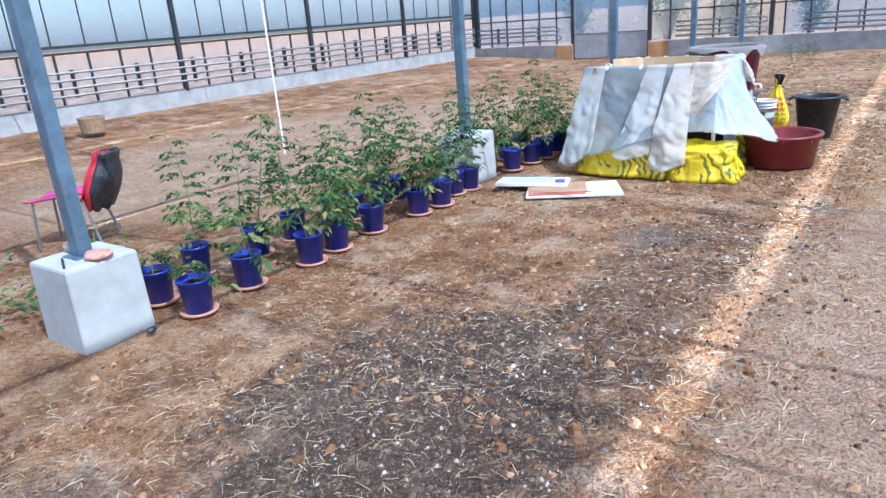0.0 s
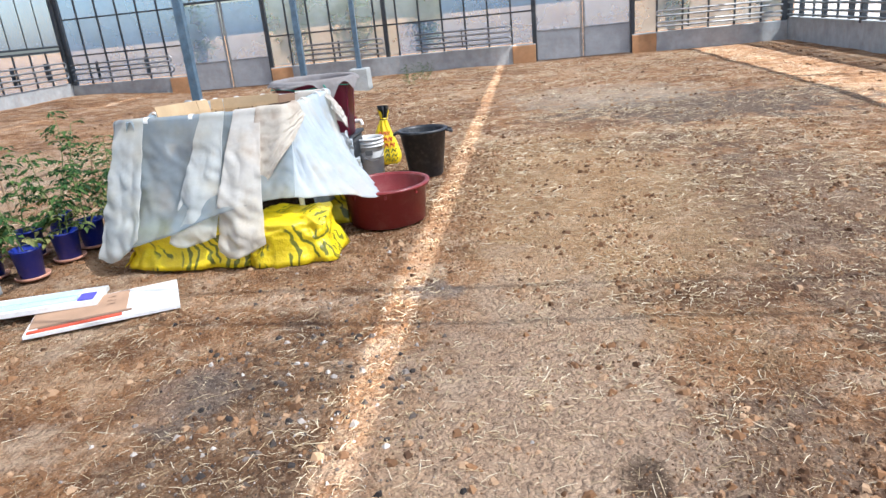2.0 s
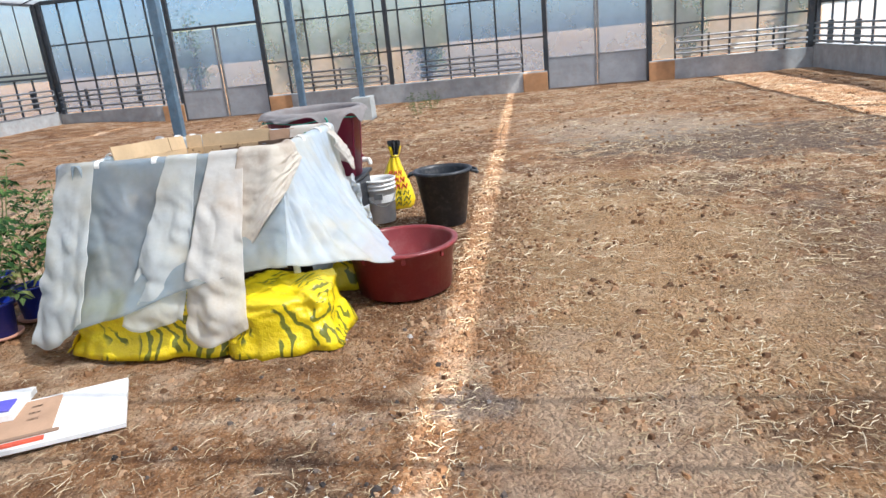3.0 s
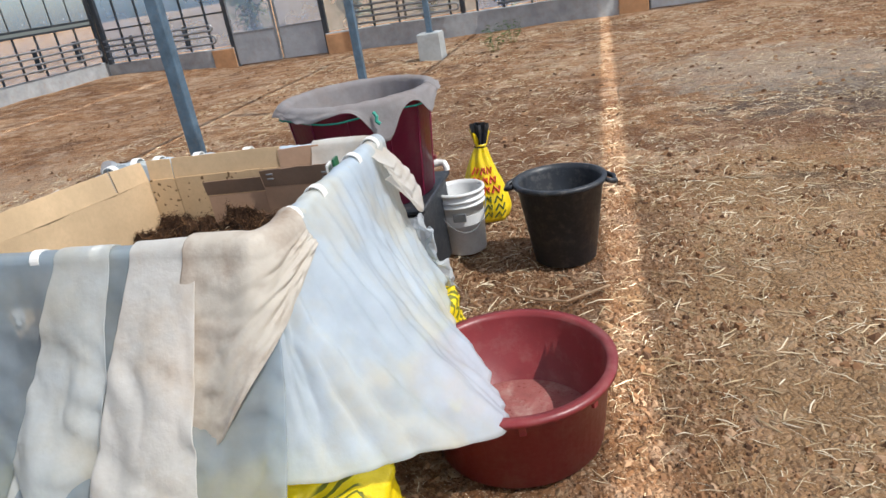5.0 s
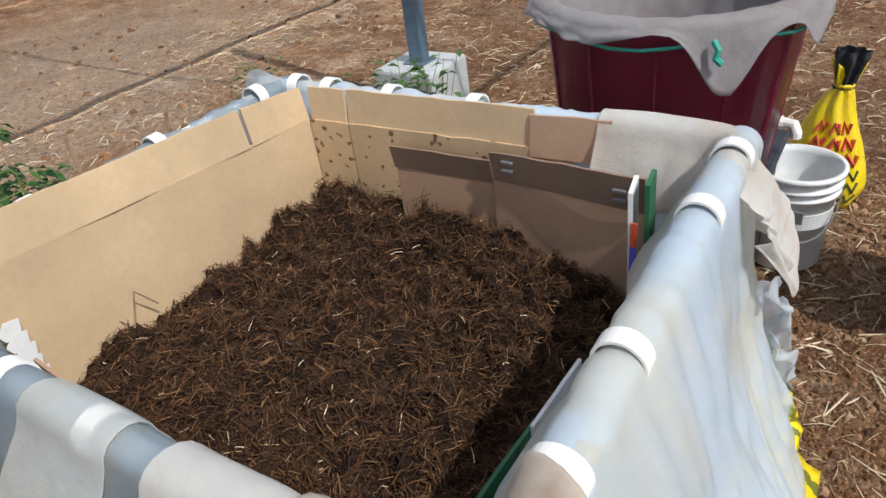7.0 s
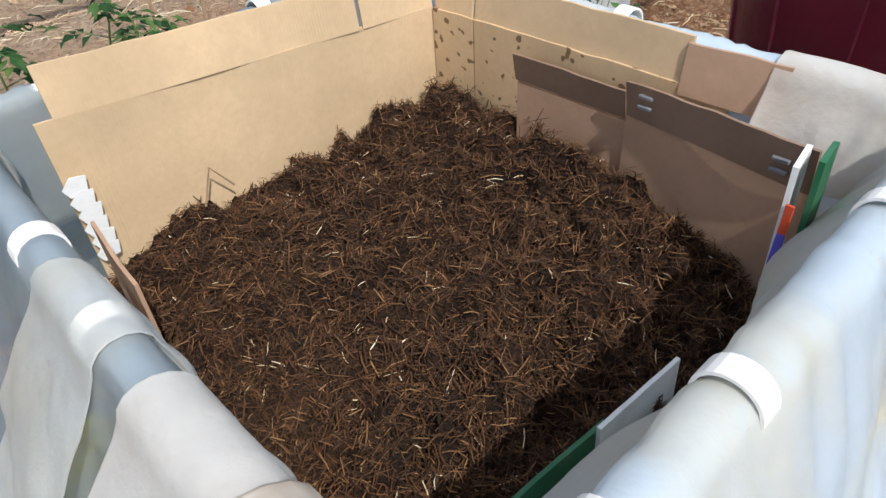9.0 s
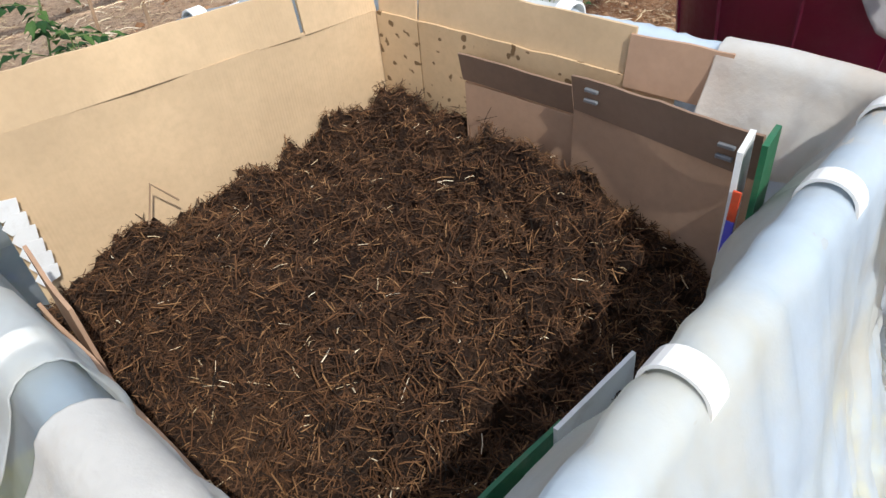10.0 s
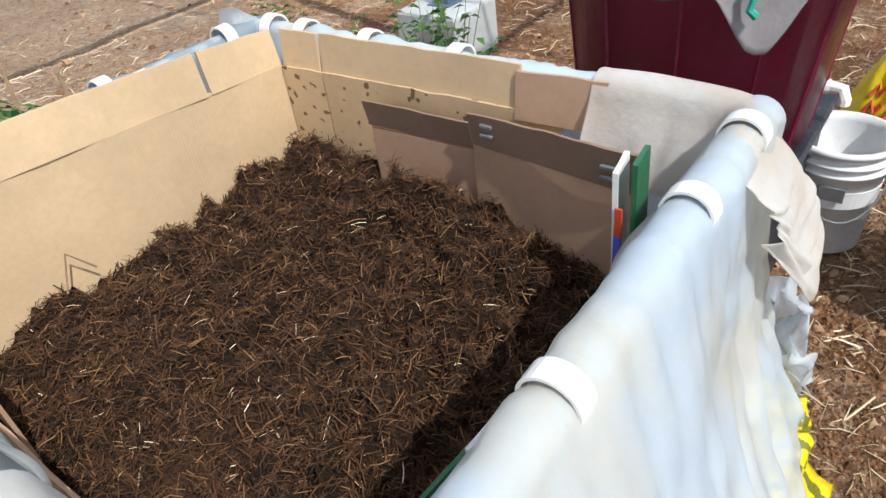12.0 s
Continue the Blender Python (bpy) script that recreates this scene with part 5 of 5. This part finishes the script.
for i, (x, y, s) in enumerate(((-8.0, 25.5, 1.6), (-5.5, 24.5, 1.4), (-3.4, 25.2, 1.3), (4.5, 25, 1.5), (-12, 27, 1.8), (7.5, 26, 1.6))):
    rng = random.Random(90 + i)
    t = thing("bush", pose(x, y, 0), "loose green bush growing outside the greenhouse", "bush", "bushes outside")
    bm = bmesh.new()
    vs, fs = [], []
    for k in range(11):
        a = rng.uniform(0, 6.283)
        q = Vector((math.cos(a) * s * 0.6 * rng.random(), math.sin(a) * s * 0.6 * rng.random(), s * rng.uniform(0.8, 1.9)))
        tube([(0, 0, -0.05), q * 0.5 + Vector((0, 0, 0.1)), q], 0.03, 5, bm, 0.3)
        for _ in range(130):
            p = q * rng.uniform(0.35, 1.05) + Vector((rng.gauss(0, 0.2), rng.gauss(0, 0.2), rng.gauss(0, 0.2)))
            b = rng.uniform(0, 6.283)
            leaflet(vs, fs, p, Vector((math.cos(b), math.sin(b), rng.uniform(-0.5, 0.5))).normalized(), Vector((rng.uniform(-0.5, 0.5), rng.uniform(-0.5, 0.5), 1)).normalized(), rng.uniform(0.1, 0.2), 0.04)
    part("trunk", bm, M_TWIG, t)
    raw("crown", vs, fs, M_BUSH, "", "", "", t)


# ---- litter on the ground ----
def taken(x, y):
    return (-2.9 < x < -1.4 and 6.0 < y < 7.6) or (x + 1.075) ** 2 + (y - 6.94) ** 2 < 0.12


def spread(x0, x1, y0, y1, bias=1.0, clump=0.0):
    def f(rng):
        while True:
            x, y = rng.uniform(x0, x1), y0 + (y1 - y0) * rng.random() ** bias
            if not taken(x, y) and (wob(x * 2.3, y * 2.3, 4) + 0.6 * wob(x * 7, y * 7, 6) + rng.uniform(-0.15, 0.15) > 0.08 if clump else wob(x * 0.9, y * 0.9, 4) + rng.uniform(-0.5, 0.5) > -0.15):
                return x, y, bank(x, y) + 0.003
    return f


def clods(count, place, size, seed):
    rng = random.Random(seed)
    vs, fs = [], []
    for _ in range(count):
        x, y, z = place(rng)
        s = size[0] + (size[1] - size[0]) * rng.random() ** 7
        i = len(vs)
        a0 = rng.uniform(0, 6.283)
        h = rng.uniform(0.3, 0.8)
        for k in range(5):
            a = a0 + k * 1.257
            r = s * rng.uniform(0.55, 1.5)
            vs.append((x + math.cos(a) * r, y + math.sin(a) * r, z - 0.004))
        for k in range(4):
            a = a0 + k * 1.571 + 0.4
            r = s * rng.uniform(0.35, 0.75)
            vs.append((x + math.cos(a) * r, y + math.sin(a) * r, z + s * h * rng.uniform(0.4, 1.3)))
        fs += [(i, i + 1, i + 6, i + 5), (i + 1, i + 2, i + 6), (i + 2, i + 3, i + 7, i + 6), (i + 3, i + 4, i + 8, i + 7), (i + 4, i, i + 5, i + 8), (i + 5, i + 6, i + 7, i + 8)]
    return vs, fs


raw("straw", *sticks(15000, spread(-3.2, 3.2, 0.5, 10), (0.015, 0.1), (0.0007, 0.0018), 21, 0.12), M_STRAW, "dry straw scattered over the bare soil", "straw", "stuff")
raw("straw_chips", *sticks(8000, spread(-0.9, 3.0, 4.0, 12, 1.0, 1.0), (0.01, 0.06), (0.0012, 0.003), 31, 0.2), M_STRAW, "short pale straw chips trodden into the soil", "straw", "stuff")
raw("far_straw", *sticks(16000, spread(-7, 5, 7, 20), (0.03, 0.16), (0.0015, 0.004), 22, 0.15), M_STRAW, "dry straw and stalks over the far soil", "straw", "stuff")
raw("clods", *clods(20000, spread(-3.4, 3.2, 0.4, 10, 1.0, 1.0), (0.003, 0.027), 23), M_CLOD, "loose clods and grit on the bare soil", "soil", "stuff")
raw("gravel", *clods(9000, spread(-1.5, -0.3, 5.8, 9.4), (0.003, 0.016), 33), M_CLOD, "orange-brown crumbs and gravel beside the bin", "soil", "stuff")
raw("far_clods", *clods(12000, spread(-9, 6, 6, 20, 1.0, 1.0), (0.005, 0.036), 24), M_CLOD, "loose clods on the far soil", "soil", "stuff")


def dark_patch(rng):
    while True:
        x, y = rng.gauss(-1.6, 0.45), rng.gauss(1.9, 0.55)
        if wob(x * 3.2, y * 3.2, 2) + rng.uniform(-0.6, 0.6) > -0.2:
            return x, y, bank(x, y) + 0.002


def scatter(cx, cy, rx, ry):
    def f(rng):
        x, y = rng.gauss(cx, rx), rng.gauss(cy, ry)
        return x, y, bank(x, y) + 0.002
    return f


raw("dark_grit", *clods(7000, dark_patch, (0.002, 0.012), 25), M_ASH, "dark humus crumbs with pale grit", "soil", "stuff")
raw("manure_crumbs", *clods(1500, scatter(1.0, 3.7, 0.25, 0.35), (0.004, 0.022), 26), M_CLOD, "heap of coarse dark crumbs", "soil", "stuff")
raw("path_crumbs", *clods(2500, scatter(-1.0, 3.6, 0.35, 1.0), (0.003, 0.02), 27), M_ASH, "dark crumbs beside the path", "soil", "stuff")
